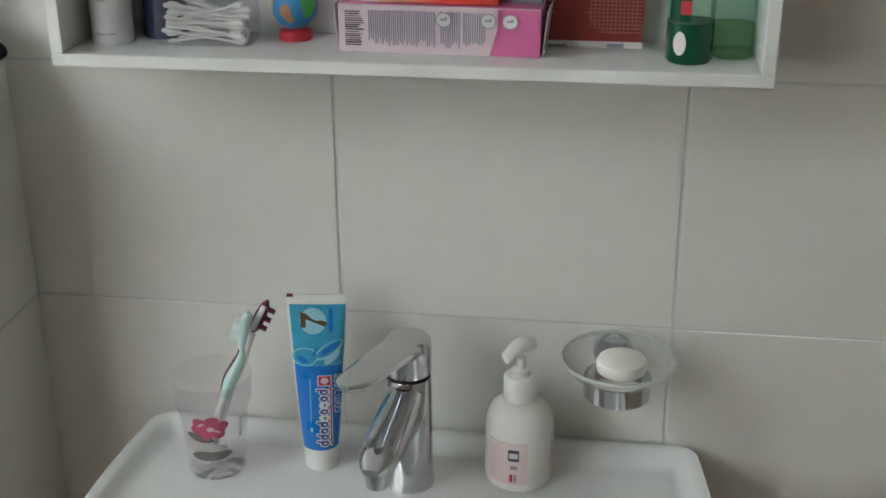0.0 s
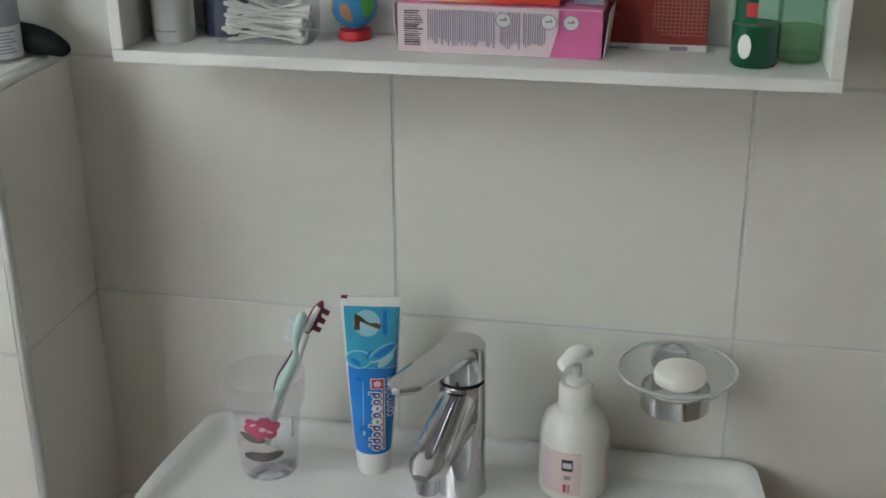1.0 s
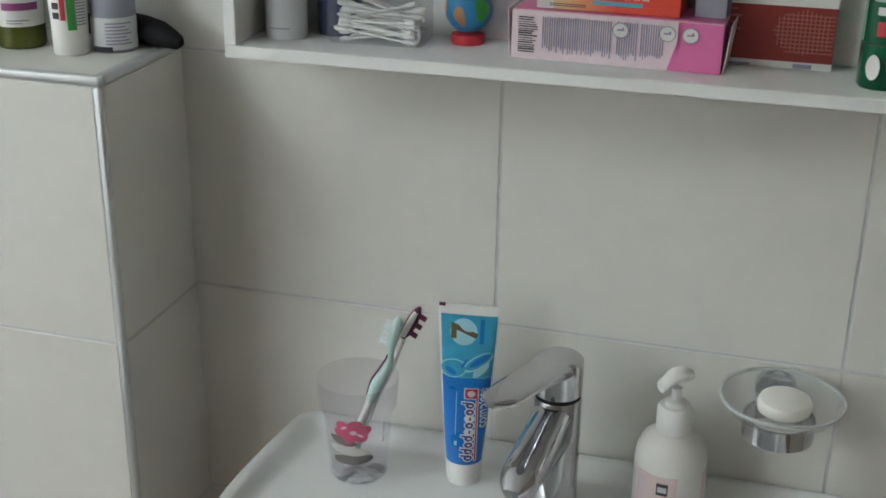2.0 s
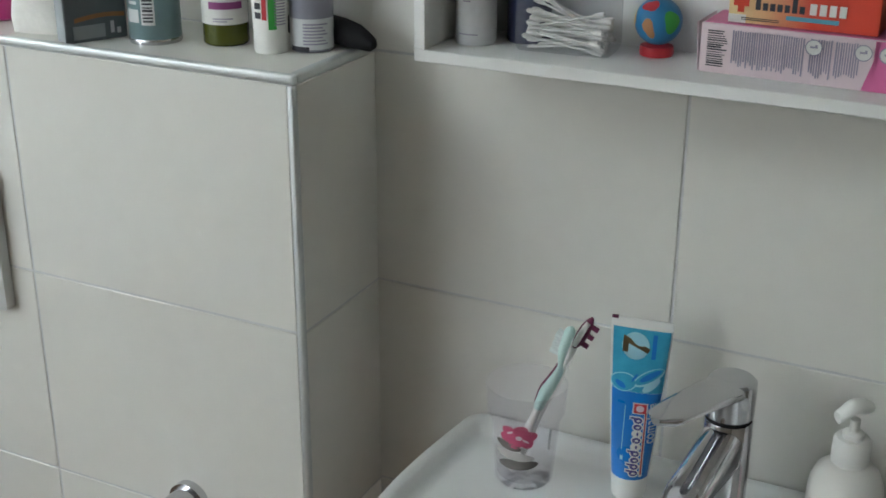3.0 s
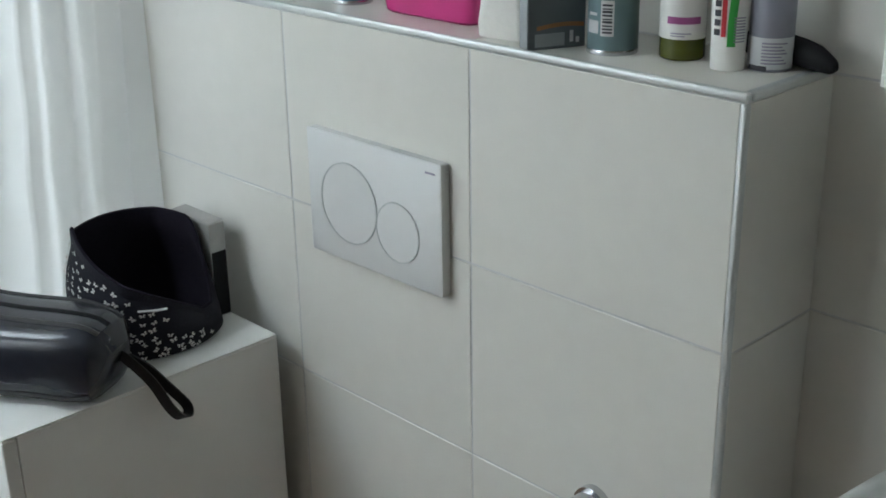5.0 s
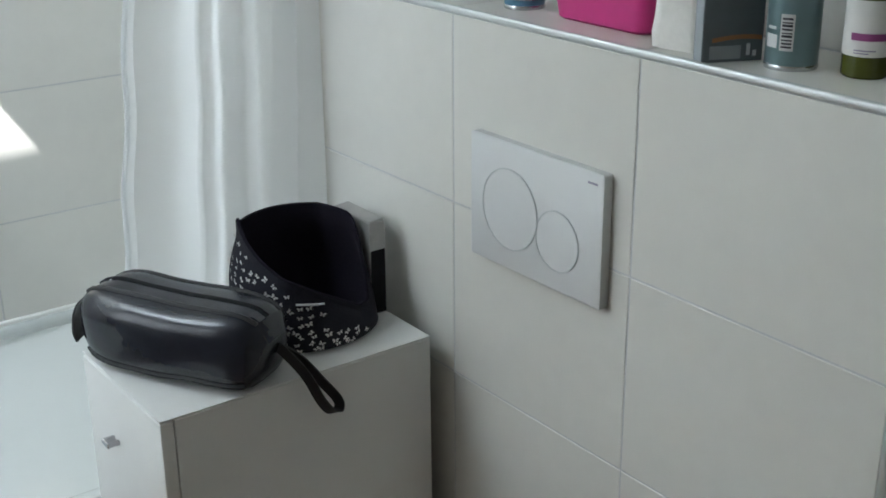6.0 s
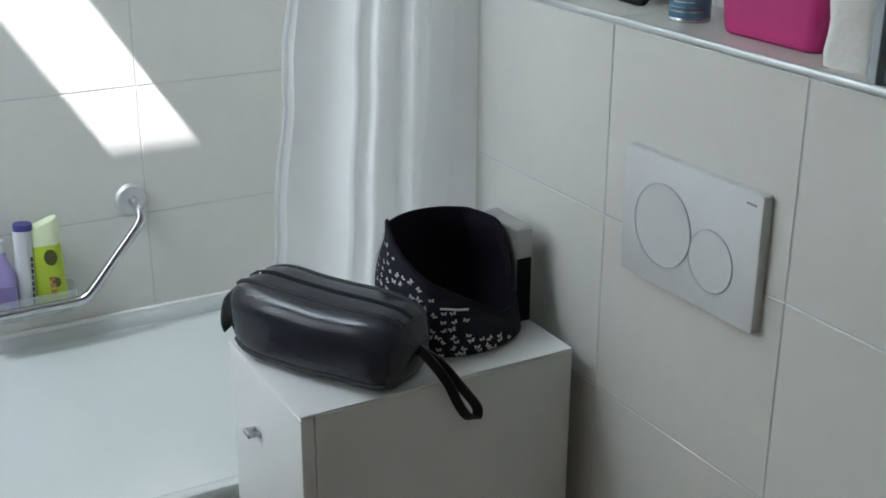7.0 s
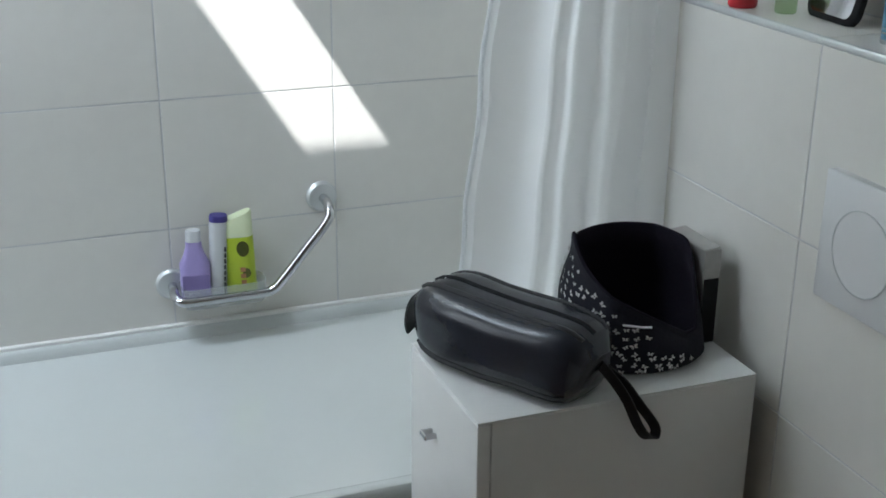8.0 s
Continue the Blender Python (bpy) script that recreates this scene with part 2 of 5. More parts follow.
COTTON = mat("white_cotton", (0.80, 0.78, 0.74), 0.95, vary=0.05, grain=150, bump=0.5)
GREENB = mat("green_mouthwash", (0.004, 0.085, 0.036), 0.1, vary=0.1, coat=0.4)
GLOBEB = mat("globe_blue", (0.03, 0.20, 0.42), 0.35, vary=0.1)
LILAC = mat("lilac_plastic", (0.36, 0.30, 0.58), 0.35, vary=0.05)
LILACD = mat("deep_lilac_label", (0.24, 0.19, 0.42), 0.4, vary=0.05)
INDIGO = mat("indigo_cap", (0.06, 0.05, 0.22), 0.4)
LIME = mat("lime_plastic", (0.46, 0.58, 0.03), 0.35, vary=0.05)
LIMEW = mat("pale_lime_cap", (0.72, 0.78, 0.52), 0.4, vary=0.04)
TUBEBLUE = mat("toothpaste_blue", (0.008, 0.17, 0.56), 0.28, vary=0.06)
TUBECYAN = mat("toothpaste_cyan", (0.03, 0.28, 0.48), 0.28, vary=0.1, tint=(0.06, 0.38, 0.56))
TUBEPALE = mat("toothpaste_pale", (0.36, 0.62, 0.70), 0.3, vary=0.05)
BRONZE = mat("bronze_print", (0.22, 0.15, 0.07), 0.4)
MINT = mat("mint_plastic", (0.52, 0.70, 0.66), 0.35, vary=0.04)
BRISTLE = mat("white_bristles", (0.72, 0.78, 0.77), 0.7, vary=0.05, grain=600, bump=0.5)
MAROON = mat("maroon_rubber", (0.12, 0.01, 0.05), 0.5, vary=0.1)
ROSE = mat("rose_print", (0.55, 0.09, 0.18), 0.5, vary=0.15)
PEBBLE = mat("pebble_print", (0.16, 0.145, 0.135), 0.6, vary=0.3)
PEBBLEL = mat("pale_pebble_print", (0.50, 0.48, 0.46), 0.6, vary=0.15)
BLUSH = mat("blush_label", (0.74, 0.60, 0.58), 0.5, vary=0.04)
MIRRORM = mat("mirror_glass", (0.72, 0.72, 0.74), 0.05, metal=1.0, vary=0.01)
PALEPRINT = mat("white_print", (0.62, 0.62, 0.62), 0.5)


def clear(name, color, rough=0.03, ior=1.45, mix=0.8, see=None):
    """Thin clear material: glass with see-through shadowing."""
    m = bpy.data.materials.new(name)
    m.use_nodes = True
    nt = m.node_tree
    b = nt.nodes["Principled BSDF"]
    b.inputs["Base Color"].default_value = (*color, 1)
    b.inputs["Roughness"].default_value = rough
    b.inputs["IOR"].default_value = ior
    t = nt.nodes.new("ShaderNodeBsdfTransparent")
    t.inputs[0].default_value = (*(see or [0.94 + 0.06 * c for c in color]), 1)
    s = nt.nodes.new("ShaderNodeMixShader")
    n = nt.nodes.new("ShaderNodeTexNoise")
    n.inputs["Scale"].default_value = 40
    r = nt.nodes.new("ShaderNodeMapRange")
    r.inputs[3].default_value, r.inputs[4].default_value = 1 - mix - 0.03, 1 - mix + 0.03
    nt.links.new(n.outputs[0], r.inputs[0])
    nt.links.new(r.outputs[0], s.inputs[0])
    nt.links.new(t.outputs[0], s.inputs[1])
    nt.links.new(b.outputs[0], s.inputs[2])
    nt.links.new(s.outputs[0], nt.nodes["Material Output"].inputs[0])
    return m


CUPCLEAR = clear("clear_plastic", (0.62, 0.60, 0.66), 0.06, mix=0.93, see=(0.985, 0.98, 0.988))
FILM = clear("clear_film", (0.55, 0.57, 0.64), 0.15, mix=0.89)
GREENT = clear("green_clear_plastic", (0.14, 0.32, 0.22), 0.08, mix=0.84, see=(0.80, 0.93, 0.85))
PALEGREEN = clear("pale_green_liquid", (0.34, 0.48, 0.26), 0.1, mix=0.78, see=(0.84, 0.94, 0.78))
TRAYCLEAR = clear("clear_tray", (0.80, 0.84, 0.84), 0.1, mix=0.72)
GLASSRIM = clear("glass_rim", (0.78, 0.80, 0.79), 0.08, mix=0.45)
GLASS = clear("frosted_glass", (0.74, 0.76, 0.75), 0.14, mix=0.80)

def fade(name, c0, c1, x0, x1, rough=0.38):
    """Printed card that fades from one colour to another along its length."""
    m = bpy.data.materials.new(name)
    m.use_nodes = True
    nt = m.node_tree
    b = nt.nodes["Principled BSDF"]
    b.inputs["Roughness"].default_value = rough
    tc = nt.nodes.new("ShaderNodeTexCoord")
    sep = nt.nodes.new("ShaderNodeSeparateXYZ")
    n = nt.nodes.new("ShaderNodeTexNoise")
    n.inputs["Scale"].default_value = 60
    add = nt.nodes.new("ShaderNodeMath")
    add.operation, add.inputs[1].default_value = "MULTIPLY_ADD", 0.012
    r = nt.nodes.new("ShaderNodeMapRange")
    r.inputs[1].default_value, r.inputs[2].default_value = x0, x1
    mix = nt.nodes.new("ShaderNodeMix")
    mix.data_type = "RGBA"
    mix.inputs[6].default_value, mix.inputs[7].default_value = (*c0, 1), (*c1, 1)
    nt.links.new(tc.outputs["Object"], sep.inputs[0])
    nt.links.new(n.outputs[0], add.inputs[0])
    nt.links.new(sep.outputs[0], add.inputs[2])
    nt.links.new(add.outputs[0], r.inputs[0])
    nt.links.new(r.outputs[0], mix.inputs[0])
    nt.links.new(mix.outputs[2], b.inputs["Base Color"])
    return m


SUNRISE = fade("amber_to_red_card", (0.76, 0.60, 0.30), (0.62, 0.06, 0.03), 0.012, 0.080)

CLOTH = bpy.data.materials.new("white_curtain_cloth")
CLOTH.use_nodes = True
_nt = CLOTH.node_tree
_b = _nt.nodes["Principled BSDF"]
_b.inputs["Base Color"].default_value = (0.86, 0.87, 0.88, 1)
_b.inputs["Roughness"].default_value = 0.6
_b.inputs["Sheen Weight"].default_value = 0.2
_w = _nt.nodes.new("ShaderNodeTexNoise")
_w.inputs["Scale"].default_value = 500
_bp = _nt.nodes.new("ShaderNodeBump")
_bp.inputs["Strength"].default_value, _bp.inputs["Distance"].default_value = 0.15, 0.001
_nt.links.new(_w.outputs[0], _bp.inputs["Height"])
_nt.links.new(_bp.outputs[0], _b.inputs["Normal"])
_t = _nt.nodes.new("ShaderNodeBsdfTranslucent")
_t.inputs[0].default_value = (0.88, 0.89, 0.90, 1)
_s = _nt.nodes.new("ShaderNodeMixShader")
_s.inputs[0].default_value = 0.68
_nt.links.new(_b.outputs[0], _s.inputs[1])
_nt.links.new(_t.outputs[0], _s.inputs[2])
_nt.links.new(_s.outputs[0], _nt.nodes["Material Output"].inputs[0])


# ---- shape helpers ----
def arc(r, z0, z1, a0, a1, n=14, thick=0.0004, squash=1.0):
    """A curved label on a round body; degrees, -90 faces the room."""
    ring = [(math.cos(radians(a0 + (a1 - a0) * i / n)), math.sin(radians(a0 + (a1 - a0) * i / n))) for i in range(n + 1)]
    bm = bmesh.new()
    rows = []
    for rr, z in ((r, z0), (r + thick, z0), (r + thick, z1), (r, z1)):
        rows.append([bm.verts.new((c * rr, s * rr * squash, z)) for c, s in ring])
    for a, b in zip(rows, rows[1:]):
        for i in range(n):
            bm.faces.new((a[i], a[i + 1], b[i + 1], b[i]))
    return bm


def bars(rng, u0, u1, v0, v1, n, upright=True, fill=0.55):
    """Rectangles (u, v) that stand for small print or a bar code."""
    out = []
    step = ((u1 - u0) if upright else (v1 - v0)) / n
    for i in range(n):
        w = step * fill * rng.uniform(0.6, 1.3)
        if upright:
            a = u0 + i * step
            out.append((a, a + w, v0, v1))
        else:
            a = v0 + i * step
            out.append((u0, u1 - (u1 - u0) * rng.uniform(0, 0.3), a, a + w))
    return out


def flat_rects(rects, thick=0.0004):
    """Thin print on a plane: x along, z up, facing -y."""
    return joined(*[box_bm(a, b, -thick, 0, c, d) for a, b, c, d in rects])


def disc_y(r, y0, y1, x=0, z=0, steps=24, inner=0.0):
    bm = lathe([(0, y0), (r, y0), (r, y1), (0, y1)] if not inner else [(inner, y0), (r, y0), (r, y1), (inner, y1), (inner, y0)], steps)
    return moved(bm, pose(x, 0, z, 90, 0, 0))


def text_bm(word, size, thick=0.0002, bold=0.0):
    cu = bpy.data.curves.new("word", "FONT")
    cu.body, cu.size, cu.extrude, cu.align_x, cu.align_y = word, size, thick, "CENTER", "CENTER"
    cu.offset = bold
    ob = new("word", cu)
    me = bpy.data.meshes.new_from_object(ob)
    bm = bmesh.new()
    bm.from_mesh(me)
    bpy.data.objects.remove(ob)
    bpy.data.curves.remove(cu)
    bpy.data.meshes.remove(me)
    return moved(bm, pose(0, 0, 0, 90, 0, 0))


def rounded(w, d, r, z, n=5, bulge=0.0):
    """A rounded rectangle ring round the origin at height z."""
    out = []
    for cx, cy, a0 in ((w / 2 - r, d / 2 - r, 0), (-w / 2 + r, d / 2 - r, 90), (-w / 2 + r, -d / 2 + r, 180), (w / 2 - r, -d / 2 + r, 270)):
        for i in range(n + 1):
            a = radians(a0 + 90 * i / n)
            out.append(Vector((cx + r * math.cos(a), cy + r * math.sin(a), z)))
    return out


# ---- edge trims of the boxed-out wall ----
def trim(name, x0, x1, y0, y1, z0, z1):
    return thing(name, box_bm(x0, x1, y0, y1, z0, z1, 0.003, 3), ALU, None, "satin aluminium tile edge trim", "trim", "", "structure", True)


trim("trim_top", BATH_X, 0.0015, -BOX_D - 0.0015, -BOX_D + 0.0070, BOX_H - 0.0085, BOX_H + 0.0015)
trim("trim_edge", -0.0070, 0.0015, -BOX_D - 0.0015, -BOX_D + 0.0070, 0.0, BOX_H - 0.0090)
trim("trim_side", -0.0085, 0.0015, -BOX_D + 0.0090, 0.0, BOX_H - 0.0085, BOX_H + 0.0015)


# ---- washbasin ----
def washbasin():
    root = holder("washbasin", pose(0.405, 0, 0.0015), "white ceramic washbasin with a raised rim on the wall", "washbasin")
    c, back, front = Vector((0.0, -0.27)), -0.002, -0.47
    half = 0.290
    corner = 0.022
    smooth = [Vector((-half + corner + (2 * half - 2 * corner) * k / 24, back)) for k in range(25)]
    smooth += [Vector((half - corner + corner * math.sin(radians(a)), back - corner + corner * math.cos(radians(a)))) for a in (15, 30, 45, 60, 75, 90)]
    smooth += [Vector((half + 0.012 * math.sin(math.pi * k / 16), back - corner - 0.018 * k)) for k in range(1, 9)]
    y8 = back - corner - 0.018 * 8
    smooth += [Vector(((half + 0.012) * abs(math.cos(radians(a))) ** 0.7 * (1 if a <= 90 else -1), y8 - (y8 - front) * abs(math.sin(radians(a))) ** 0.8)) for a in range(5, 180, 5)]
    smooth += [Vector((-half - 0.012 * math.sin(math.pi * k / 16), back - corner - 0.018 * k)) for k in range(8, 0, -1)]
    smooth += [Vector((-half + corner - corner * math.sin(radians(a)), back - corner + corner * math.cos(radians(a)))) for a in (90, 75, 60, 45, 30, 15)]
    outline = smooth

    def edge_distance(p):
        return min((p - o).length for o in outline)

    def height(p):
        d = edge_distance(p)
        e = max(0.0, min(1.0, (0.030 - d) / 0.018))
        z = 0.8045 + 0.0125 * e * e * (3 - 2 * e)
        r = ((p.x / 0.235) ** 2 + ((p.y + 0.305) / 0.135) ** 2) ** 0.5
        if r < 1.0:
            z -= 0.125 * (1 - r ** 3) * min(1, (1 - r) * 6 + 0.0)
        return z
    scales = [1.0, 0.992, 0.98, 0.965, 0.95, 0.93, 0.91, 0.89, 0.87, 0.84, 0.81, 0.77, 0.73, 0.69, 0.65, 0.60, 0.55, 0.5, 0.42, 0.34, 0.26, 0.18, 0.1, 0.04]
    rings = [[Vector((0, -0.25, 0.62)) + Vector(((o.x) * 0.45, (o.y + 0.25) * 0.5, 0)) for o in outline],
             [Vector((o.x * 0.8, o.y * 0.86 - 0.002, 0.70)) for o in outline],
             [Vector((o.x * 0.975, o.y * 0.985 - 0.002, 0.775)) for o in outline],
             [Vector((o.x, o.y, 0.800)) for o in outline], [Vector((o.x, o.y, 0.813)) for o in outline]]
    for s in scales[1:]:
        ring = []
        for o in outline:
            p = c + (o - c) * s
            ring.append(Vector((p.x, p.y, height(p))))
        rings.append(ring)
    part("basin", loft(rings), CERAMIC, root, "", True)
    part("drain", lathe([(0, 0), (0.022, 0), (0.022, 0.003), (0.018, 0.005), (0, 0.005)], 24), CHROME, root, "chrome drain", True, pose(0, -0.305, 0.6795))
    return root


washbasin()
DECK = 0.806


def basin_tap():
    root = holder("basin_tap", pose(0.4075, -0.082, DECK), "chrome single-lever basin tap standing on the washbasin", "tap")
    body = lathe([(0, 0), (0.0245, 0), (0.0245, 0.003), (0.0228, 0.012), (0.0222, 0.118), (0.0215, 0.120), (0, 0.120)], 40)
    part("body", body, CHROME, root, "", True)
    # shade of the gap under the lever, put in as a black ring
    part("collar", lathe([(0.0, 0.1195), (0.0205, 0.1195), (0.0205, 0.1245), (0.0, 0.1245)], 32), BLACKP, root, "black ring standing in for the shaded gap under the lever", True)
    # spout: a wide tongue that falls forward from the body
    rings = []
    for k in range(22):
        t = k / 21
        y = -0.004 - 0.102 * t
        zc = 0.086 - 0.020 * t
        w = 0.0200 - 0.0025 * t
        h = 0.029 - 0.018 * t
        if t > 0.8:
            w, h = w * (1 - 0.55 * ((t - 0.8) / 0.2) ** 2), h * (1 - 0.7 * ((t - 0.8) / 0.2) ** 2)
        rings.append([Vector((w * math.copysign(abs(math.cos(a)) ** 0.7, math.cos(a)), y, zc + h * math.copysign(abs(math.sin(a)) ** 0.8, math.sin(a)))) for a in [2 * math.pi * i / 24 for i in range(24)]])
    spout = part("spout", loft(rings), CHROME, root, "", True, pose(0, 0, 0.008, 0, 0, -8))
    part("aerator", lathe([(0, -0.010), (0.0105, -0.010), (0.0115, 0.0), (0.0115, 0.008), (0, 0.008)], 24), CHROME, spout, "", True, pose(0, -0.090, 0.054))
    # lever: round cap that runs out into a flat blade
    cap = lathe([(0, 0.1245), (0.0222, 0.1245), (0.0226, 0.150), (0.0222, 0.158), (0.0195, 0.1605), (0, 0.1612)], 40)
    lever = part("lever", cap, CHROME, root, "", True)
    rings = []
    for k in range(14):
        t = k / 13
        y = -0.004 - 0.112 * t
        w = 0.0205 - 0.0045 * t
        if t > 0.85:
            w *= max(0.25, max(0.0, 1 - ((t - 0.85) / 0.15) ** 2) ** 0.5)
        zc = 0.1525 + 0.016 * t - 0.006 * t * t
        h = 0.0075 * (1 - 0.55 * t)
        rings.append([Vector((w * math.copysign(abs(math.cos(a)) ** 0.5, math.cos(a)), y, zc + h * math.copysign(abs(math.sin(a)) ** 0.6, math.sin(a)))) for a in [2 * math.pi * i / 20 for i in range(20)]])
    part("blade", loft(rings), CHROME, lever, "", True, pose(0, 0, 0, 0, 0, -17))
    root.rotation_euler = (0, 0, radians(-2))
    return root


basin_tap()


def tube_w(z):
    return 0.0178 + 0.0112 * min(1, max(0, (z - 0.022) / 0.17)) ** 0.8


def tube_t(z):
    u = min(1, max(0, (z - 0.022) / 0.176))
    return 0.0175 * (1 - u) ** 0.75 + 0.0009


def on_tube(x, z, out=0.0003):
    w, t = tube_w(z), tube_t(z)
    return -t * max(0.0, 1 - (x / w) ** 2) ** 0.5 - out


def tube_print(rects_or_bm, out=0.0004):
    bm = rects_or_bm
    for v in bm.verts:
        v.co.y = on_tube(v.co.x, v.co.z, out)
    return bm


def grid(u0, u1, z0, z1, nu=10, nz=10, shape=None):
    bm = bmesh.new()
    vs = [[bm.verts.new((u0 + (u1 - u0) * i / nu, 0, z0 + (z1 - z0) * j / nz)) for i in range(nu + 1)] for j in range(nz + 1)]
    for j in range(nz):
        for i in range(nu):
            bm.faces.new((vs[j][i], vs[j][i + 1], vs[j + 1][i + 1], vs[j + 1][i]))
    if shape:
        for v in bm.verts:
            v.co.x, v.co.z = shape(v.co.x, v.co.z)
    return bm


def ellipse(cx, cz, rx, rz, turn=0.0, n=24, rings=4):
    bm = bmesh.new()
    mid = bm.verts.new((cx, 0, cz))
    last = None
    ct, st = math.cos(radians(turn)), math.sin(radians(turn))
    for k in range(1, rings + 1):
        ring = []
        for i in range(n):
            a = 2 * math.pi * i / n
            x, z = rx * k / rings * math.cos(a), rz * k / rings * math.sin(a)
            ring.append(bm.verts.new((cx + x * ct - z * st, 0, cz + x * st + z * ct)))
        for i in range(n):
            j = (i + 1) % n
            bm.faces.new((mid, ring[i], ring[j]) if last is None else (last[i], ring[i], ring[j], last[j]))
        last = ring
    return bm


def toothpaste_tube():
    root = holder("toothpaste_tube", pose(0.313, -0.062, DECK, 0.8, 0.8, 9) @ Matrix.Diagonal((1, 1, 0.925, 1)), "blue and white toothpaste tube standing on its cap", "toothpaste")
    rings = []
    for z in [0.020 + 0.18 * k / 36 for k in range(37)]:
        w, t = tube_w(z), tube_t(z)
        rings.append([Vector((w * math.cos(2 * math.pi * i / 40), t * math.sin(2 * math.pi * i / 40), z)) for i in range(40)])
    rings.append([Vector((0.0285 * math.cos(2 * math.pi * i / 40), 0.0009 * math.sin(2 * math.pi * i / 40), 0.2065)) for i in range(40)])
    body = part("body", loft(rings), WHITEP, root, "white plastic tube with printed front", True)
    part("cap", lathe([(0, 0), (0.0158, 0), (0.0165, 0.002), (0.0178, 0.024), (0.0165, 0.026), (0, 0.026)], 36), WHITEP, root, "white screw cap", True)
    part("blue_print", tube_print(grid(-1, 1, 0.028, 0.128, 16, 20, lambda u, z: (u * tube_w(z) * 0.93 + 0.0004, z))), TUBEBLUE, body)
    part("cyan_print", tube_print(grid(-1, 1, 0.1282, 0.196, 16, 14, lambda u, z: (u * tube_w(z) * 0.93 + 0.0006, z))), TUBECYAN, body)
    part("glow_print", tube_print(ellipse(-0.004, 0.178, 0.013, 0.0145), 0.0006), TUBEPALE, body)
    part("numeral", tube_print(moved(text_bm("7", 0.034, bold=0.0011), pose(-0.002, 0, 0.1785, 0, -90, 0)), 0.0009), BRONZE, body, "bronze figure seven")
    part("leaf_print", joined(tube_print(ellipse(-0.0125, 0.1375, 0.0130, 0.0105, 12), 0.0007), tube_print(ellipse(0.011, 0.1455, 0.0165, 0.0068, 36), 0.0007), tube_print(ellipse(0.014, 0.1370, 0.0105, 0.0042, 48), 0.0006)), TUBEPALE, body)
    part("leaf_print", joined(tube_print(ellipse(-0.0125, 0.1375, 0.0118, 0.0093, 12), 0.0009), tube_print(ellipse(0.0115, 0.1465, 0.0150, 0.0052, 36), 0.0009)), TUBECYAN, body)
    part("leaf_print", joined(tube_print(ellipse(0.0125, 0.1475, 0.0115, 0.0032, 36), 0.0011), tube_print(ellipse(-0.0150, 0.1345, 0.0060, 0.0030, -30), 0.0011), tube_print(ellipse(-0.002, 0.1440, 0.0055, 0.0012, 62), 0.0011)), TUBEBLUE, body)
    # upright run of rounded marks in place of the maker's name
    halo, ink, eye = [], [], []
    zs_ = [0.0365 + 0.0076 * k for k in range(9)]
    for k, z_ in enumerate(zs_):
        halo.append(ellipse(0.0052, z_, 0.0052, 0.0046, 0, 16, 2))
        if k in (4, 6):
            ink.append(ellipse(0.0058, z_, 0.0010, 0.0022, 0, 10, 2))
            continue
        ink.append(ellipse(0.0052, z_, 0.0040, 0.0033, 0, 16, 2))
        eye.append(ellipse(0.0056, z_, 0.0019, 0.0011, 0, 10, 2))
        if k in (0, 1, 3, 8):
            halo.append(grid(-0.0032, 0.0052, z_ + 0.0004, z_ + 0.0046, 3, 3))
            ink.append(grid(-0.0022, 0.0052, z_ + 0.0014, z_ + 0.0034, 3, 3))
    part("logo_halo", joined(*[tube_print(b_, 0.0007) for b_ in halo]), WHITEC, body)
    part("logo_print", joined(*[tube_print(b_, 0.0009) for b_ in ink]), INDIGO, body)
    part("logo_print", joined(*[tube_print(b_, 0.0011) for b_ in eye]), WHITEC, body)
    part("logo_halo", joined(tube_print(grid(0.0104, 0.0132, 0.032, 0.108, 3, 16), 0.0008), tube_print(grid(-0.0010, 0.0132, 0.1045, 0.117, 5, 5), 0.0008)), WHITEC, body)
    part("logo_stripe", joined(tube_print(grid(0.0112, 0.0124, 0.034, 0.107, 2, 16), 0.0011), tube_print(grid(0.0002, 0.0120, 0.1055, 0.1160, 5, 5), 0.0011)), REDP, body)
    part("logo_print", tube_print(ellipse(0.0061, 0.1108, 0.0038, 0.0036), 0.0013), PALEPINK, body)
    part("word", tube_print(moved(text_bm("complete", 0.0125, bold=0.0002), pose(0.0170, 0, 0.094, 0, -90, 0)), 0.0010), WHITEC, body)
    part("small_print", joined(*[tube_print(grid(a, b, c, d, 2, 8), 0.0007) for a, b, c, d in ((-0.0085, -0.0078, 0.062, 0.112), (-0.009, -0.0062, 0.050, 0.055))]), TUBEPALE, body)
    part("side_print", tube_print(grid(0.0115, 0.0155, 0.166, 0.192, 4, 6), 0.0007), TUBEBLUE, body)
    part("seal_mark", box_bm(-0.0285, -0.0225, -0.0016, 0.0016, 0.2045, 0.2068), MAROON, body)
    return root


toothpaste_tube()


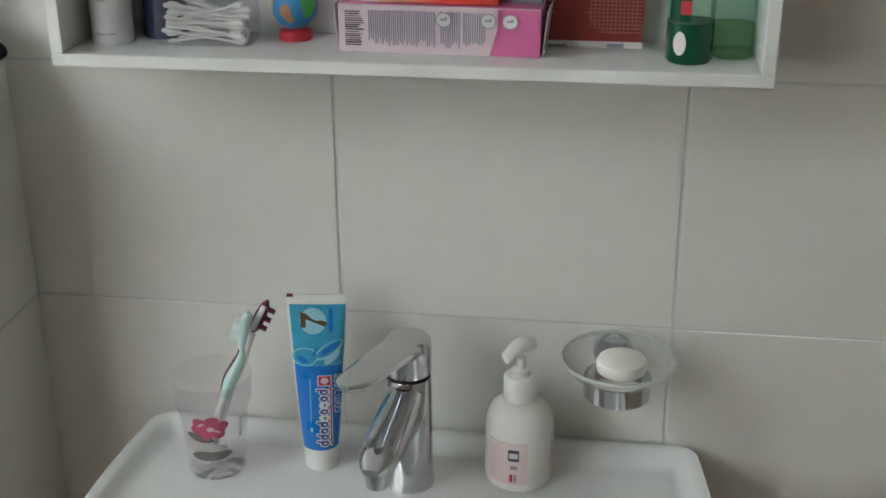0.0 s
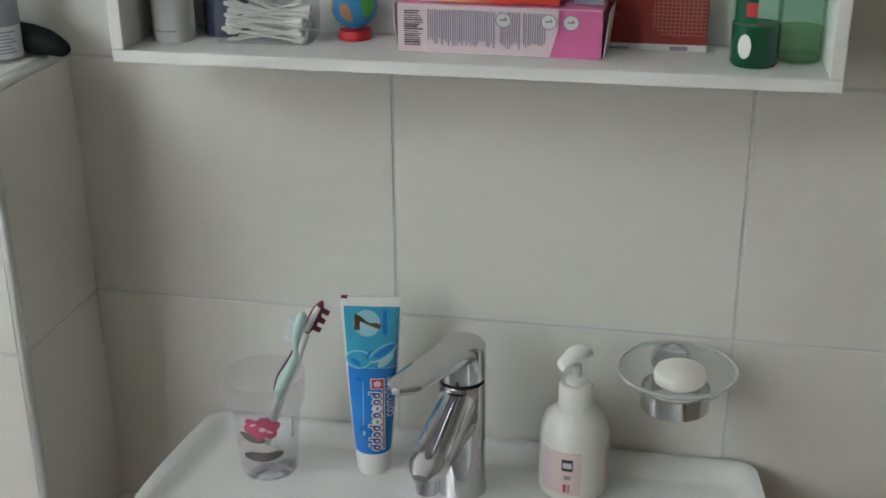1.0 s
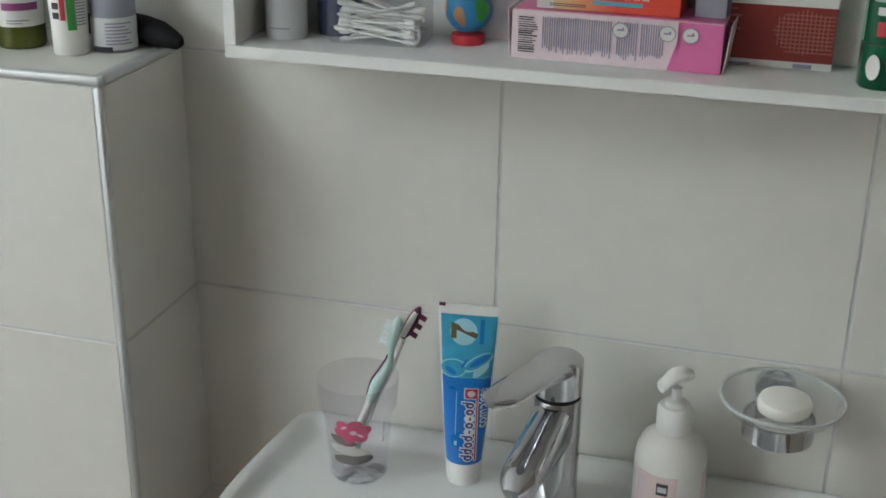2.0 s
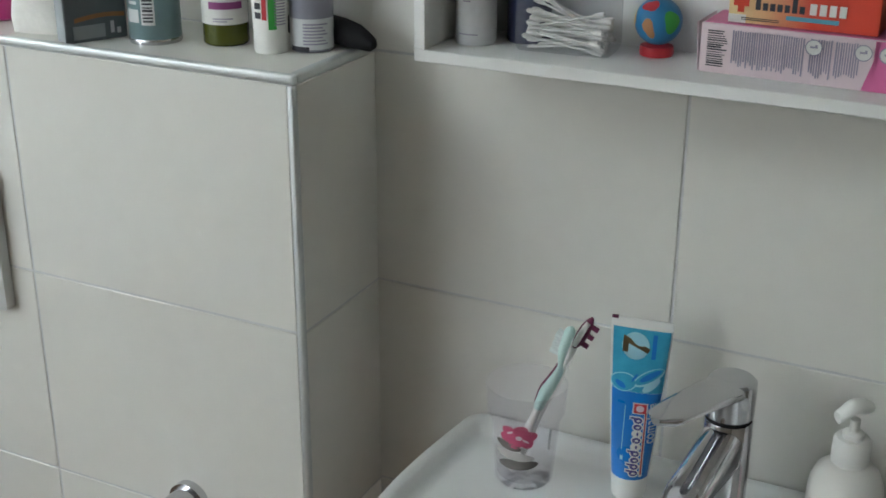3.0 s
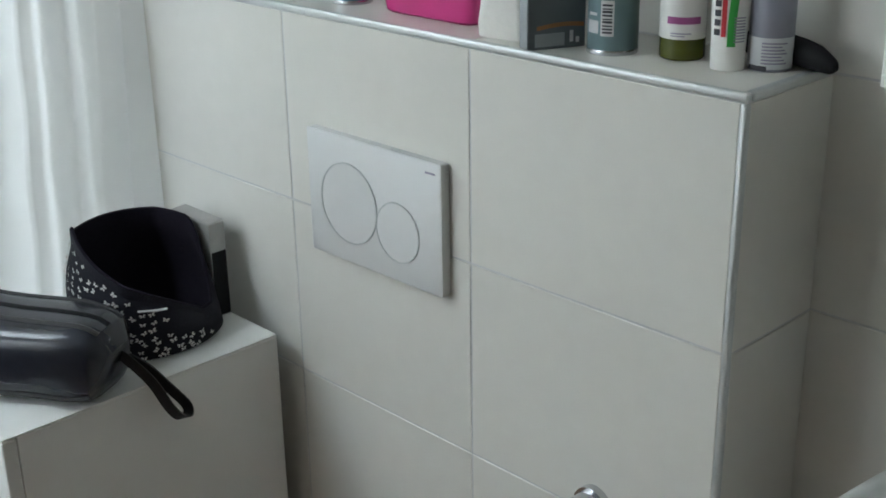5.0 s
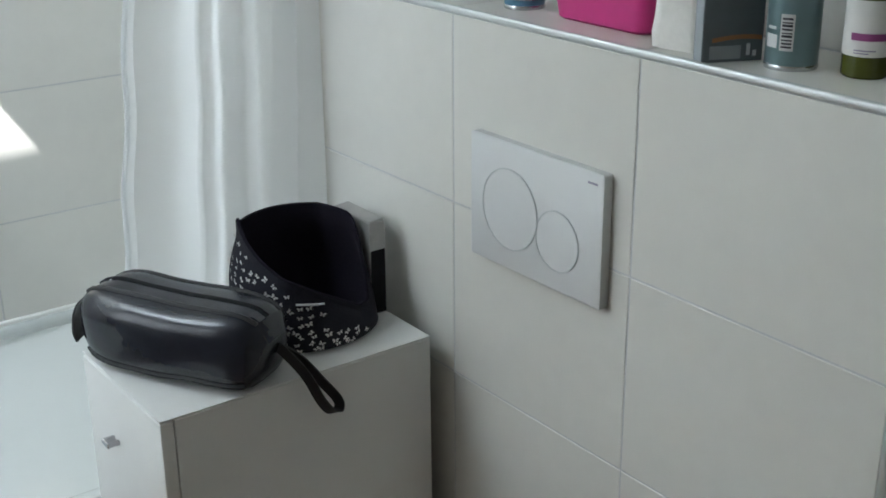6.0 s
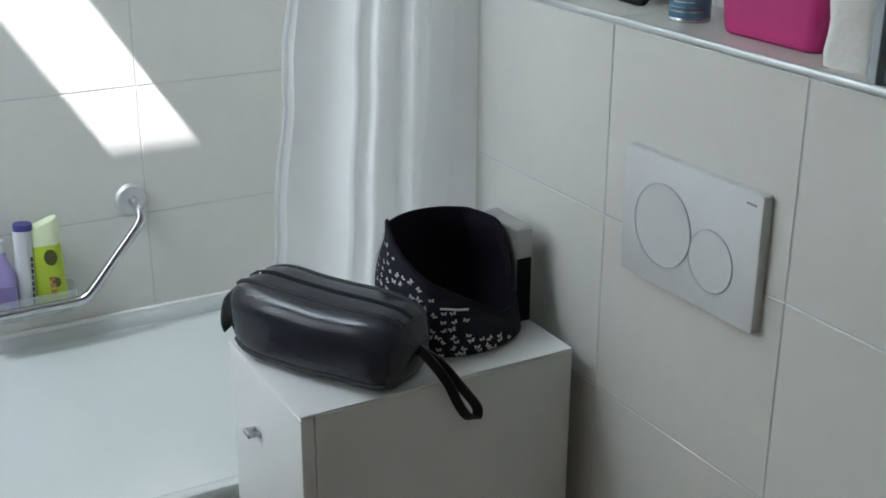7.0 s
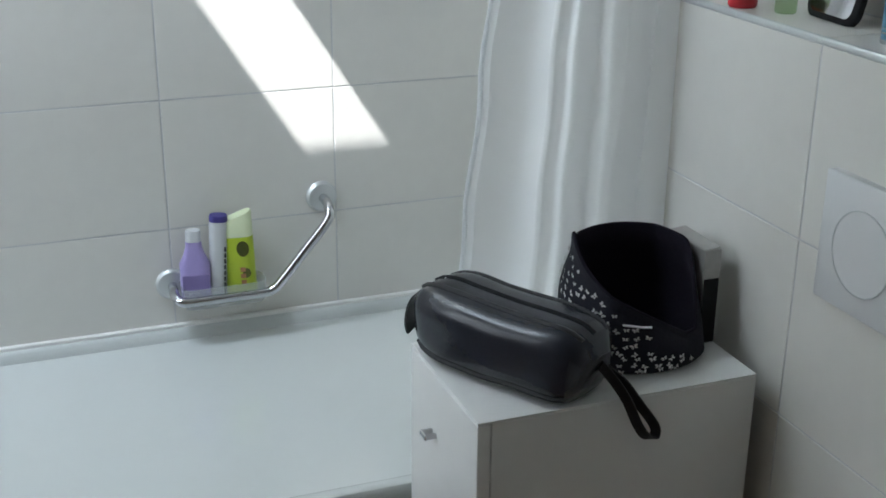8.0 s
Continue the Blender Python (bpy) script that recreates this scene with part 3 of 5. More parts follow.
def tumbler():
    root = holder("toothbrush_tumbler", pose(0.2095, -0.081, DECK) @ Matrix.Diagonal((1.04, 1.04, 0.97, 1)), "clear plastic tumbler with a flower and pebble print", "tumbler")
    outer = [(0, 0.0), (0.0255, 0.0), (0.0280, 0.003), (0.0330, 0.070), (0.0345, 0.074), (0.0375, 0.080), (0.0390, 0.110)]
    inner = [(0.0380, 0.1105), (0.0362, 0.080), (0.0318, 0.070), (0.0262, 0.008), (0, 0.007)]
    cup = part("cup", lathe(outer + inner, 48), CUPCLEAR, root, "", True)

    def radius(z):
        return 0.0279 + 0.0051 * z / 0.070 if z < 0.072 else 0.0345 + 0.0045 * (z - 0.072) / 0.038

    def wrapped(bm, out):
        for v in bm.verts:
            r = radius(v.co.z) + out
            a = radians(-82) + v.co.x / 0.031
            v.co.x, v.co.y = r * math.cos(a), r * math.sin(a)
        return bm
    petals = []
    for k in range(6):
        a = 2 * math.pi * k / 6 + 0.3
        petals.append(ellipse(0.001 + 0.010 * math.cos(a), 0.0660 + 0.0075 * math.sin(a), 0.0078, 0.0064, k * 60, 14, 3))
    part("flower_print", wrapped(joined(*petals), 0.0004), ROSE, cup)
    part("flower_centre", wrapped(joined(ellipse(0.002, 0.065, 0.0030, 0.0026), ellipse(-0.006, 0.070, 0.0035, 0.0012, 30), ellipse(0.008, 0.062, 0.0035, 0.0012, -30)), 0.0007), PALEPINK, cup)
    part("pebble_print", wrapped(joined(ellipse(-0.009, 0.0535, 0.0135, 0.0048, -12), ellipse(0.0005, 0.0320, 0.0205, 0.0062, 5)), 0.0004), PEBBLE, cup)
    part("pebble_print", wrapped(ellipse(-0.003, 0.0425, 0.0200, 0.0052, -6), 0.0006), PEBBLEL, cup)
    part("side_print", wrapped(flat_rects([(0.030, 0.033, 0.048 + 0.005 * k, 0.0515 + 0.005 * k) for k in range(5)]), 0.0004), PALEPRINT, cup)


tumbler()


def leaning_brush(at, label):
    return holder("toothbrush", at, label, "toothbrush", "toothbrushes in the tumbler")


def mint_brush():
    """White foot, mint wavy shank with a dark edge, slim neck, white bristles to one side."""
    root = leaning_brush(pose(0.2080, -0.0890, DECK + 0.009), "mint and white toothbrush leaning in the clear tumbler")
    foot = curve_pts([(-0.0080, 0, 0.0), (0.0015, 0, 0.030), (0.0090, 0, 0.054), (0.0172, 0, 0.078)], 6)
    part("foot", tube(foot, [0.0046 + 0.0010 * math.sin(i * 0.25) for i in range(len(foot))], 12), WHITEP, root, "white lower handle", True)
    shank = curve_pts([(0.0172, 0, 0.078), (0.0215, 0, 0.090), (0.0262, 0, 0.101), (0.0325, 0, 0.113), (0.0372, 0, 0.124), (0.0382, 0, 0.134), (0.0400, 0, 0.146), (0.0440, 0, 0.160), (0.0478, 0, 0.171)], 5)
    n = len(shank)
    wide = [0.0050 + 0.0016 * math.exp(-((i / n - 0.22) / 0.14) ** 2) - 0.0022 * math.exp(-((i / n - 0.58) / 0.10) ** 2) + 0.0004 * math.exp(-((i / n - 0.85) / 0.1) ** 2) for i in range(n)]
    wide[-1], wide[-2] = 0.0022, 0.0042
    part("shank", tube(shank, wide, 14), MINT, root, "", True)
    rim = [p + Vector((-wide[i] * 0.86, -0.0014, wide[i] * 0.35)) for i, p in enumerate(shank)][2:24]
    part("grip", tube(rim, [0.0010 + 0.0007 * math.sin(math.pi * i / 21) for i in range(22)], 8), MAROON, root, "dark rubber edge", True)
    d = (shank[-1] - shank[-12]).normalized()
    side = Vector((-d.z, 0, d.x))
    for k in range(6):
        b = shank[-13] + d * (0.0042 * k)
        part("bristle_tuft", tube([b, b + side * 0.0065, b + side * (0.0122 - 0.0012 * (k % 2))], [0.0030, 0.0033, 0.0034], 8), BRISTLE, root)
    return root


def maroon_brush():
    """White brush behind it; its maroon head shows a pale oval and short dark tufts."""
    root = leaning_brush(pose(0.2040, -0.0740, DECK + 0.009), "white toothbrush with maroon head leaning in the tumbler")
    stem = curve_pts([(-0.0030, 0, 0.0), (0.0120, 0, 0.044), (0.0212, 0, 0.071), (0.0360, 0, 0.104), (0.0435, 0, 0.126), (0.0500, 0, 0.143)], 6)
    part("handle", tube(stem, 0.0030, 10), WHITEP, root, "", True)
    p0, p1 = Vector((0.0490, 0, 0.142)), Vector((0.0665, 0, 0.1775))
    d = (p1 - p0).normalized()
    run = [p0.lerp(p1, k / 8) for k in range(9)]
    oval = [0.0058 * max(0.06, 1 - (2 * k / 8 - 1) ** 2) ** 0.5 for k in range(9)]
    head = part("head", tube(run, oval, 16, 1.0), MAROON, root, "maroon oval head", True)
    part("oval", tube([p + Vector((-0.0006, -0.0030, 0)) for p in run[1:-1]], [r * 0.62 for r in oval[1:-1]], 14), WHITEP, head, "white oval inlay", True)
    nrm = Vector((d.z, 0, -d.x))
    for k in range(3):
        b = p0 + d * (0.010 + 0.0105 * k)
        part("bristle_tuft", tube([b, b + nrm * 0.0112], [0.0030, 0.0026], 8), MAROON, head)
    return root


mint_brush()
maroon_brush()


def pump_bottle():
    root = holder("soap_dispenser", pose(0.514, -0.060, DECK, 0, 0, 6) @ Matrix.Diagonal((1, 1, 0.945, 1)), "white plastic hand soap pump bottle with a pink label", "soap dispenser")
    prof = [(0, 0), (0.029, 0), (0.0325, 0.003), (0.0335, 0.010), (0.0335, 0.062), (0.0325, 0.074), (0.028, 0.086), (0.020, 0.0935), (0.0155, 0.096), (0.0155, 0.099), (0, 0.099)]
    body = part("bottle", lathe(prof, 44), CREAMP, root, "", True)
    part("label", arc(0.0336, 0.012, 0.060, -150, -78, 14), BLUSH, body, "pale pink printed label")
    part("label", arc(0.0336, 0.012, 0.060, -30, 20, 10), BLUSH, body, "pale pink printed label")
    part("print", joined(arc(0.0341, 0.040, 0.053, -110, -92, 5), ), DARKINK, body)
    part("print", arc(0.0344, 0.0435, 0.0495, -108, -94, 5), PALEPRINT, body)
    part("print", joined(arc(0.0341, 0.030, 0.034, -106, -95, 4), arc(0.0341, 0.015, 0.024, -100, -96, 3)), PRINTGREY, body)
    part("print", joined(arc(0.0341, 0.015, 0.024, -107, -102, 3)), REDP, body)
    part("print", arc(0.0340, 0.018, 0.054, -146, -130, 5), PALEPINK, body)
    part("collar", lathe([(0.0, 0.097), (0.0165, 0.097), (0.0165, 0.120), (0.0145, 0.123), (0.0, 0.123)], 30), WHITEP, root, "white ribbed collar", True)
    part("stem", lathe([(0, 0.122), (0.0095, 0.122), (0.0095, 0.128), (0.0045, 0.130), (0.0045, 0.142), (0, 0.142)], 20), WHITEP, root, "", True)
    rings = []
    for k in range(9):
        t = k / 8
        x = 0.0165 - 0.037 * t
        w = 0.0135 * (1 - 0.40 * t) * (0.45 + 0.55 * min(1, t * 3))
        z = 0.1525 + 0.002 * math.sin(t * 3.1) - 0.010 * max(0, t - 0.6) / 0.4
        h = (0.0095 - 0.0035 * t) * (0.6 + 0.4 * min(1, t * 4))
        rings.append([Vector((x, w * math.cos(2 * math.pi * i / 16), z + h * math.sin(2 * math.pi * i / 16))) for i in range(16)])
    part("pump_head", loft(rings), WHITEP, root, "", True, pose(0, 0, 0.023, 0, 0, 30) @ Matrix.Scale(0.86, 4))
    return root


pump_bottle()


def soap_dish():
    root = holder("soap_dish", pose(0.6065, -0.0610, 0.9225) @ Matrix.Scale(0.93, 4), "round glass soap dish in a chrome wall holder", "soap dish")
    dish = [(0, 0.004), (0.030, 0.004), (0.050, 0.012), (0.0575, 0.022), (0.0590, 0.0245), (0.0575, 0.0265), (0.049, 0.0165), (0.029, 0.009), (0, 0.009)]
    part("glass_bowl", lathe(dish, 56), GLASS, root, "frosted clear glass bowl", True)
    part("glass_rim", lathe([(0.0572, 0.0240), (0.0600, 0.0240), (0.0604, 0.0255), (0.0598, 0.0270), (0.0572, 0.0268), (0.0572, 0.0240)], 56), GLASSRIM, root, "bright glass rim", True)
    ring = [(0.0325, -0.016), (0.0345, -0.016), (0.0345, 0.0045), (0.0325, 0.0045), (0.0325, -0.016)]
    part("ring", lathe(ring, 48), CHROME, root, "polished chrome ring", True)
    part("rosette", moved(lathe([(0, 0), (0.021, 0), (0.021, 0.007), (0.019, 0.010), (0, 0.010)], 36), pose(-0.006, 0.0630, 0.0040, 90, 0, 0)), CHROME, root, "chrome wall rosette", True)
    part("arm", box_bm(-0.010, 0.002, 0.033, 0.055, -0.012, 0.000, 0.002), CHROME, root, "", True)
    return root


soap_dish()
thing("soap_bar", lathe([(0, 0), (0.020, 0), (0.0255, 0.004), (0.0265, 0.010), (0.0245, 0.016), (0.019, 0.019), (0, 0.0198)], 40, 0.86), SOAPM, pose(0.6095, -0.0620, 0.9320, 7, 0, 10) @ Matrix.Scale(0.93, 4),
      "round ivory bar of soap in the glass dish", "soap", smooth=True)


# ---- wall shelf ----
SX0, SX1, SY, SZ0, SZ1, ST = 0.0998, 0.7183, -0.1081, 1.2261, 1.55, 0.0112


def wall_shelf():
    root = holder("wall_shelf", pose(0, 0, 0), "white open box shelf fixed to the tiled wall", "shelf")
    part("bottom_board", box_bm(SX0, SX1, SY, -0.001, SZ0, SZ0 + ST, 0.0008, 1), LACQUER, root)
    part("top_board", box_bm(SX0, SX1, SY, -0.001, SZ1 - ST, SZ1, 0.0008, 1), LACQUER, root)
    part("side_board", box_bm(SX0, SX0 + ST, SY, -0.001, SZ0 + ST, SZ1 - ST, 0.0008, 1), LACQUER, root)
    part("side_board", box_bm(SX1 - ST, SX1, SY, -0.001, SZ0 + ST, SZ1 - ST, 0.0008, 1), LACQUER, root)
    part("back_board", box_bm(SX0 + ST, SX1 - ST, -0.006, -0.001, SZ0 + ST, SZ1 - ST), LACQUER, root)


wall_shelf()
SF = SZ0 + ST


def spray_can(at, r, h, body_mat, label, cap_mat, base_mat=None, group=""):
    root = holder("spray_can", at, label, "spray can", group)
    b = part("body", lathe([(0, 0), (r * 0.93, 0), (r, 0.003), (r, h * 0.78), (r * 0.85, h * 0.84), (0, h * 0.84)], 40), body_mat, root, "", True)
    part("cap", lathe([(0, h * 0.8), (r * 0.86, h * 0.8), (r * 0.84, h * 0.97), (r * 0.7, h), (0, h)], 32), cap_mat, root, "", True)
    if base_mat:
        part("base_ring", lathe([(r * 0.7, -0.0002), (r * 1.0, -0.0002), (r * 1.03, 0.002), (r * 1.0, 0.005), (r * 0.9, 0.005)], 40), base_mat, root, "", True)
    return root, b


can, body = spray_can(pose(0.1380, -0.058, SF), 0.0188, 0.16, PALEGREY, "pale grey deodorant spray can on the shelf", WHITEP)
part("print", joined(arc(0.0188, 0.046, 0.0485, -100, -84, 4), arc(0.0188, 0.040, 0.041, -104, -82, 4), arc(0.0188, 0.010, 0.011, -120, -60, 8), arc(0.0188, 0.056, 0.064, -108, -78, 6)), PRINTGREY, body)
can, body = spray_can(pose(0.1780, -0.028, SF), 0.0205, 0.17, NAVY, "dark navy deodorant spray can behind the pale one", BLACKP)
part("print", joined(arc(0.0205, 0.060, 0.067, -112, -88, 6), arc(0.0205, 0.072, 0.074, -112, -88, 6)), PALEPRINT, body)


def swab_bag():
    root = holder("cotton_swab_bag", pose(0.2245, -0.048, SF, 0, 0, 3), "clear plastic bag half full of white cotton swabs", "cotton swabs")
    rng = random.Random(5)
    rings = []
    for z, w, d in ((0.0006, 0.082, 0.040), (0.006, 0.086, 0.046), (0.03, 0.086, 0.046), (0.055, 0.085, 0.044), (0.075, 0.084, 0.040)):
        rings.append([p + Vector((rng.uniform(-0.0008, 0.0008), rng.uniform(-0.0012, 0.0012), 0)) for p in rounded(w, d, 0.003, z, 3)])
    part("bag", loft(rings), FILM, root, "clear plastic bag", True)
    made = None
    for k in range(34):
        if made is None:
            stick = lathe([(0, -0.036), (0.0011, -0.036), (0.0011, 0.036), (0, 0.036)], 8)
            made = part("swab", joined(stick, lathe([(0, -0.038), (0.0022, -0.036), (0.0026, -0.031), (0.0016, -0.026), (0.001, -0.025)], 8), lathe([(0.001, 0.025), (0.0016, 0.026), (0.0026, 0.031), (0.0022, 0.036), (0, 0.038)], 8)), COTTON, root, "", True)
            ob = made
        else:
            ob = new("swab", made.data)
            ob.parent = root
        lift = rng.uniform(0.005, 0.030)
        steep = rng.uniform(-14, 14)
        if k % 7 == 3:
            steep, lift = rng.uniform(18, 34), 0.030
        ob.matrix_basis = pose(rng.uniform(-0.004, 0.004), rng.uniform(-0.017, 0.017), lift, 0, 90 + steep, rng.uniform(-18, 18))
    return root


swab_bag()


def globe_toy():
    root = holder("toy_globe", pose(0.300, -0.029, SF), "small blue toy globe on a red foot", "globe")
    part("foot", lathe([(0, 0), (0.0145, 0), (0.0155, 0.003), (0.0145, 0.0085), (0.008, 0.0105), (0, 0.0105)], 30), REDP, root, "red plastic foot", True)
    ball = bmesh.new()
    bmesh.ops.create_uvsphere(ball, u_segments=36, v_segments=20, radius=0.0208)
    b = part("ball", ball, GLOBEB, root, "", True, pose(0, 0, 0.030))

    def land(az, el, rx, rz, turn):
        bm = ellipse(0, 0, rx, rz, turn, 16, 3)
        for v in bm.verts:
            wob = 1 + 0.14 * math.sin(3 * math.atan2(v.co.z, v.co.x + 1e-9) + rx * 900)
            a, e = radians(az) + v.co.x * wob / 0.0208, radians(el) + v.co.z * wob / 0.0208
            v.co = Vector((math.cos(e) * math.cos(a), math.cos(e) * math.sin(a), math.sin(e))) * 0.0211
        return bm
    part("land", land(-98, -8, 0.0052, 0.0095, 20), ORANGE, b, "orange continent", True)
    part("land", land(-38, 8, 0.008, 0.010, 0), GREENP, b, "green continent", True)
    part("land", land(-102, 48, 0.012, 0.0055, 10), REDP, b, "red continent", True)
    part("land", land(-170, 5, 0.009, 0.012, 0), AMBER, b, "", True)


globe_toy()


def flap_box(name, at, w, d, h, material, label, group=""):
    root = holder(name, at, label, "box", group)
    return root, part("carton", box_bm(0, w, 0, d, 0, h, 0.0006, 1), material, root)


rng = random.Random(11)
# pale pink carton that lies on the shelf
root, body = flap_box("hair_dye_carton", pose(0.3485, -0.068, SF, 0, 0, -2.0) @ Matrix.Diagonal((0.99, 0.92, 0.94, 1)), 0.178, 0.062, 0.044, PALEPINK, "pink and white cosmetics carton lying on the shelf")
part("barcode", moved(flat_rects(bars(rng, 0.006, 0.023, 0.006, 0.039, 16, False, 0.55)), pose(0, -0.0001, 0)), DARKINK, body)
part("print", moved(flat_rects([r for a in range(52) for r in ((0.027 + a * 0.0020, 0.0283 + a * 0.0020 - rng.uniform(0, 0.0004), 0.006 + rng.uniform(0, 0.007), 0.040 - rng.uniform(0, 0.001)),) if a not in (30, 31, 41)]), pose(0, -0.0001, 0)), PRINTGREY, body, "lines of small grey print")
part("pink_end", moved(grid(0.134, 0.178, 0.0005, 0.0435, 6, 1, lambda u, z: (u + (0.012 * z / 0.044 if u < 0.136 else 0), z)), pose(0, -0.0006, 0)), PINKC, body)
for x in (0.094, 0.133, 0.152):
    pic = part("round_picture", disc_y(0.0068, 0.0007, 0.0013, x, 0.0325), WHITEC, body)
    pic["label"] = "round instruction picture"
    part("print", moved(joined(disc_y(0.0070, 0.0013, 0.0016, x, 0.0325, 28, 0.0062), flat_rects([(x - 0.003, x + 0.003, 0.0320, 0.0335), (x + 0.001, x + 0.0028, 0.0335, 0.0350)], 0.0016)), pose(0, 0, 0)), PRINTGREY, body)
part("pink_side", box_bm(0.1779, 0.1785, 0.001, 0.061, 0.001, 0.043), PINKC, body)
part("pink_lid", box_bm(0.002, 0.177, 0.002, 0.060, 0.0441, 0.0446), PINKC, body)
part("flap", moved(box_bm(0, 0.0008, 0.001, 0.060, 0.0, 0.043), pose(0.1795, 0, 0.0006, 0, 6, 0)), PALEPINK, body)
part("flap", moved(box_bm(-0.0008, 0, 0.001, 0.060, 0.0, 0.043), pose(-0.0006, 0, 0.0006, 0, -4, 0)), PALEPINK, body)

# scarlet and amber carton on top of it
root, body = flap_box("medicine_carton", pose(0.368, -0.060, SF + 0.0422, 0, 0, -2) @ Matrix.Diagonal((0.91, 0.95, 1.0, 1)), 0.132, 0.05, 0.030, SCARLET, "red and amber medicine carton on the pink carton")
part("front_panel", moved(grid(0.0, 0.1315, 0.0, 0.0295, 8, 1), pose(0, -0.0005, 0.0003)), SUNRISE, body, "amber front fading to red")
part("white_corner", moved(flat_rects([(0.0, 0.016, 0.0003, 0.007)]), pose(0, -0.0006, 0)), WHITEC, body)
part("red_cross", moved(flat_rects([(0.004, 0.018, 0.014, 0.020), (0.008, 0.014, 0.009, 0.026)]), pose(0, -0.0008, 0)), SCARLET, body)
part("logo_print", moved(flat_rects([(0.024 + 0.0065 * k, 0.0285 + 0.0065 * k, 0.012, 0.018 + (0.006 if k in (0, 5) else 0)) for k in range(7)]), pose(0, -0.0008, 0)), DARKINK, body)
part("logo_print", moved(flat_rects([(0.072 + 0.0085 * k, 0.078 + 0.0085 * k, 0.012, 0.021) for k in range(4)]), pose(0, -0.0008, 0)), WHITEC, body)
part("blue_bar", moved(flat_rects([(0.052, 0.098, 0.006, 0.0095)]), pose(0, -0.0009, 0)), BLUEBAR, body)
part("print", moved(flat_rects([(0.012, 0.046, 0.003, 0.0036), (0.012, 0.046, 0.0045, 0.0051)]), pose(0, -0.001, 0)), DARKINK, body)

root, body = flap_box("small_carton", pose(0.4985, -0.054, SF + 0.0422, 0, 0, -4), 0.026, 0.045, 0.045, LILACG, "small lilac grey carton standing on the pink carton")

# dark red carton that stands at the back
root, body = flap_box("supplement_carton", pose(0.5055, -0.0315, SF, 0, 0, 0), 0.106, 0.024, 0.11, REDC, "dark red supplement carton with a white band standing at the back")
part("white_foot", moved(flat_rects([(0.0, 0.106, 0.0003, 0.006)]), pose(0, -0.0004, 0)), WHITEC, body)
part("white_band", moved(flat_rects([(0.0, 0.106, 0.052, 0.109)]), pose(0, -0.0004, 0)), WHITEC, body)
part("logo_print", moved(flat_rects([(0.034 + 0.0078 * k, 0.039 + 0.0078 * k, 0.063, 0.072) for k in range(9) if k != 3]), pose(0, -0.0009, 0)), REDC, body)
part("print", moved(flat_rects([(0.010, 0.034, 0.056, 0.0568), (0.022, 0.040, 0.001, 0.003), (0.075, 0.090, 0.001, 0.0045)]), pose(0, -0.0009, 0)), PRINTGREY, body)
part("plaid_print", moved(flat_rects([(0.060 + 0.0036 * k, 0.0608 + 0.0036 * k, 0.012 + abs(k - 6) * 0.0012, 0.050 - abs(k - 6) * 0.0012) for k in range(12)] + [(0.056 + abs(k - 5) * 0.002, 0.105, 0.014 + 0.0034 * k, 0.0147 + 0.0034 * k) for k in range(10)]), pose(0, -0.0004, 0)), REDLINE, body)
part("print", moved(flat_rects([(0.004, 0.030 - 0.004 * (k % 2), 0.030 + 0.0055 * k, 0.0316 + 0.0055 * k) for k in range(4)]), pose(0, -0.0004, 0)), REDLINE, body)


def mouthwash():
    root = holder("mouthwash_bottle", pose(0.650, -0.066, SF, 0, 0, 8) @ Matrix.Diagonal((1.08, 1.08, 1.02, 1)), "green mouthwash bottle with a labelled neck on the shelf", "bottle")
    b = part("bottle", lathe([(0, 0), (0.0165, 0), (0.0185, 0.003), (0.0185, 0.034), (0, 0.034)], 40, 0.9), GREENB, root, "", True)
    part("upper_bottle", lathe([(0.0, 0.0342), (0.0185, 0.0342), (0.0182, 0.085), (0.015, 0.110), (0.012, 0.125), (0.012, 0.14), (0, 0.14)], 40, 0.9), GREENT, root, "clear green upper part", True)
    part("cap", lathe([(0, 0.135), (0.0135, 0.135), (0.0130, 0.158), (0, 0.16)], 28), BLACKP, root, "", True)
    part("round_label", moved(disc_y(0.0085, 0.0, 0.0006, 0, 0), pose(-0.0105, -0.0144, 0.018, 0, 0, -36) @ Matrix.Diagonal((0.62, 1, 1.15, 1))), WHITEC, b, "oval cream seal")
    part("label", arc(0.0187, 0.036, 0.100, -160, -100, 8, squash=0.9), GREENB, b, "dark green label")
    part("label", arc(0.0192, 0.042, 0.053, -125, -100, 5, squash=0.9), REDP, b, "red stamp")
    part("label", joined(arc(0.0192, 0.058, 0.064, -128, -104, 5, squash=0.9), arc(0.0192, 0.068, 0.072, -140, -112, 5, squash=0.9)), PALEPRINT, b)


mouthwash()
root = holder("small_bottle", pose(0.6868, -0.043, SF), "clear bottle with pale green liquid at the shelf side", "bottle")
part("liquid", lathe([(0, 0.001), (0.0178, 0.001), (0.0182, 0.004), (0.0182, 0.028), (0, 0.028)], 36), PALEGREEN, root, "pale green liquid", True)
part("bottle", lathe([(0, 0), (0.018, 0), (0.0195, 0.003), (0.0195, 0.07), (0.012, 0.092), (0.009, 0.11), (0, 0.11)], 36), GREENT, root, "", True)


# ---- on the boxed-out wall ----
TOP = BOX_H + 0.0002
CAN_A = -56  # labels turn towards the room


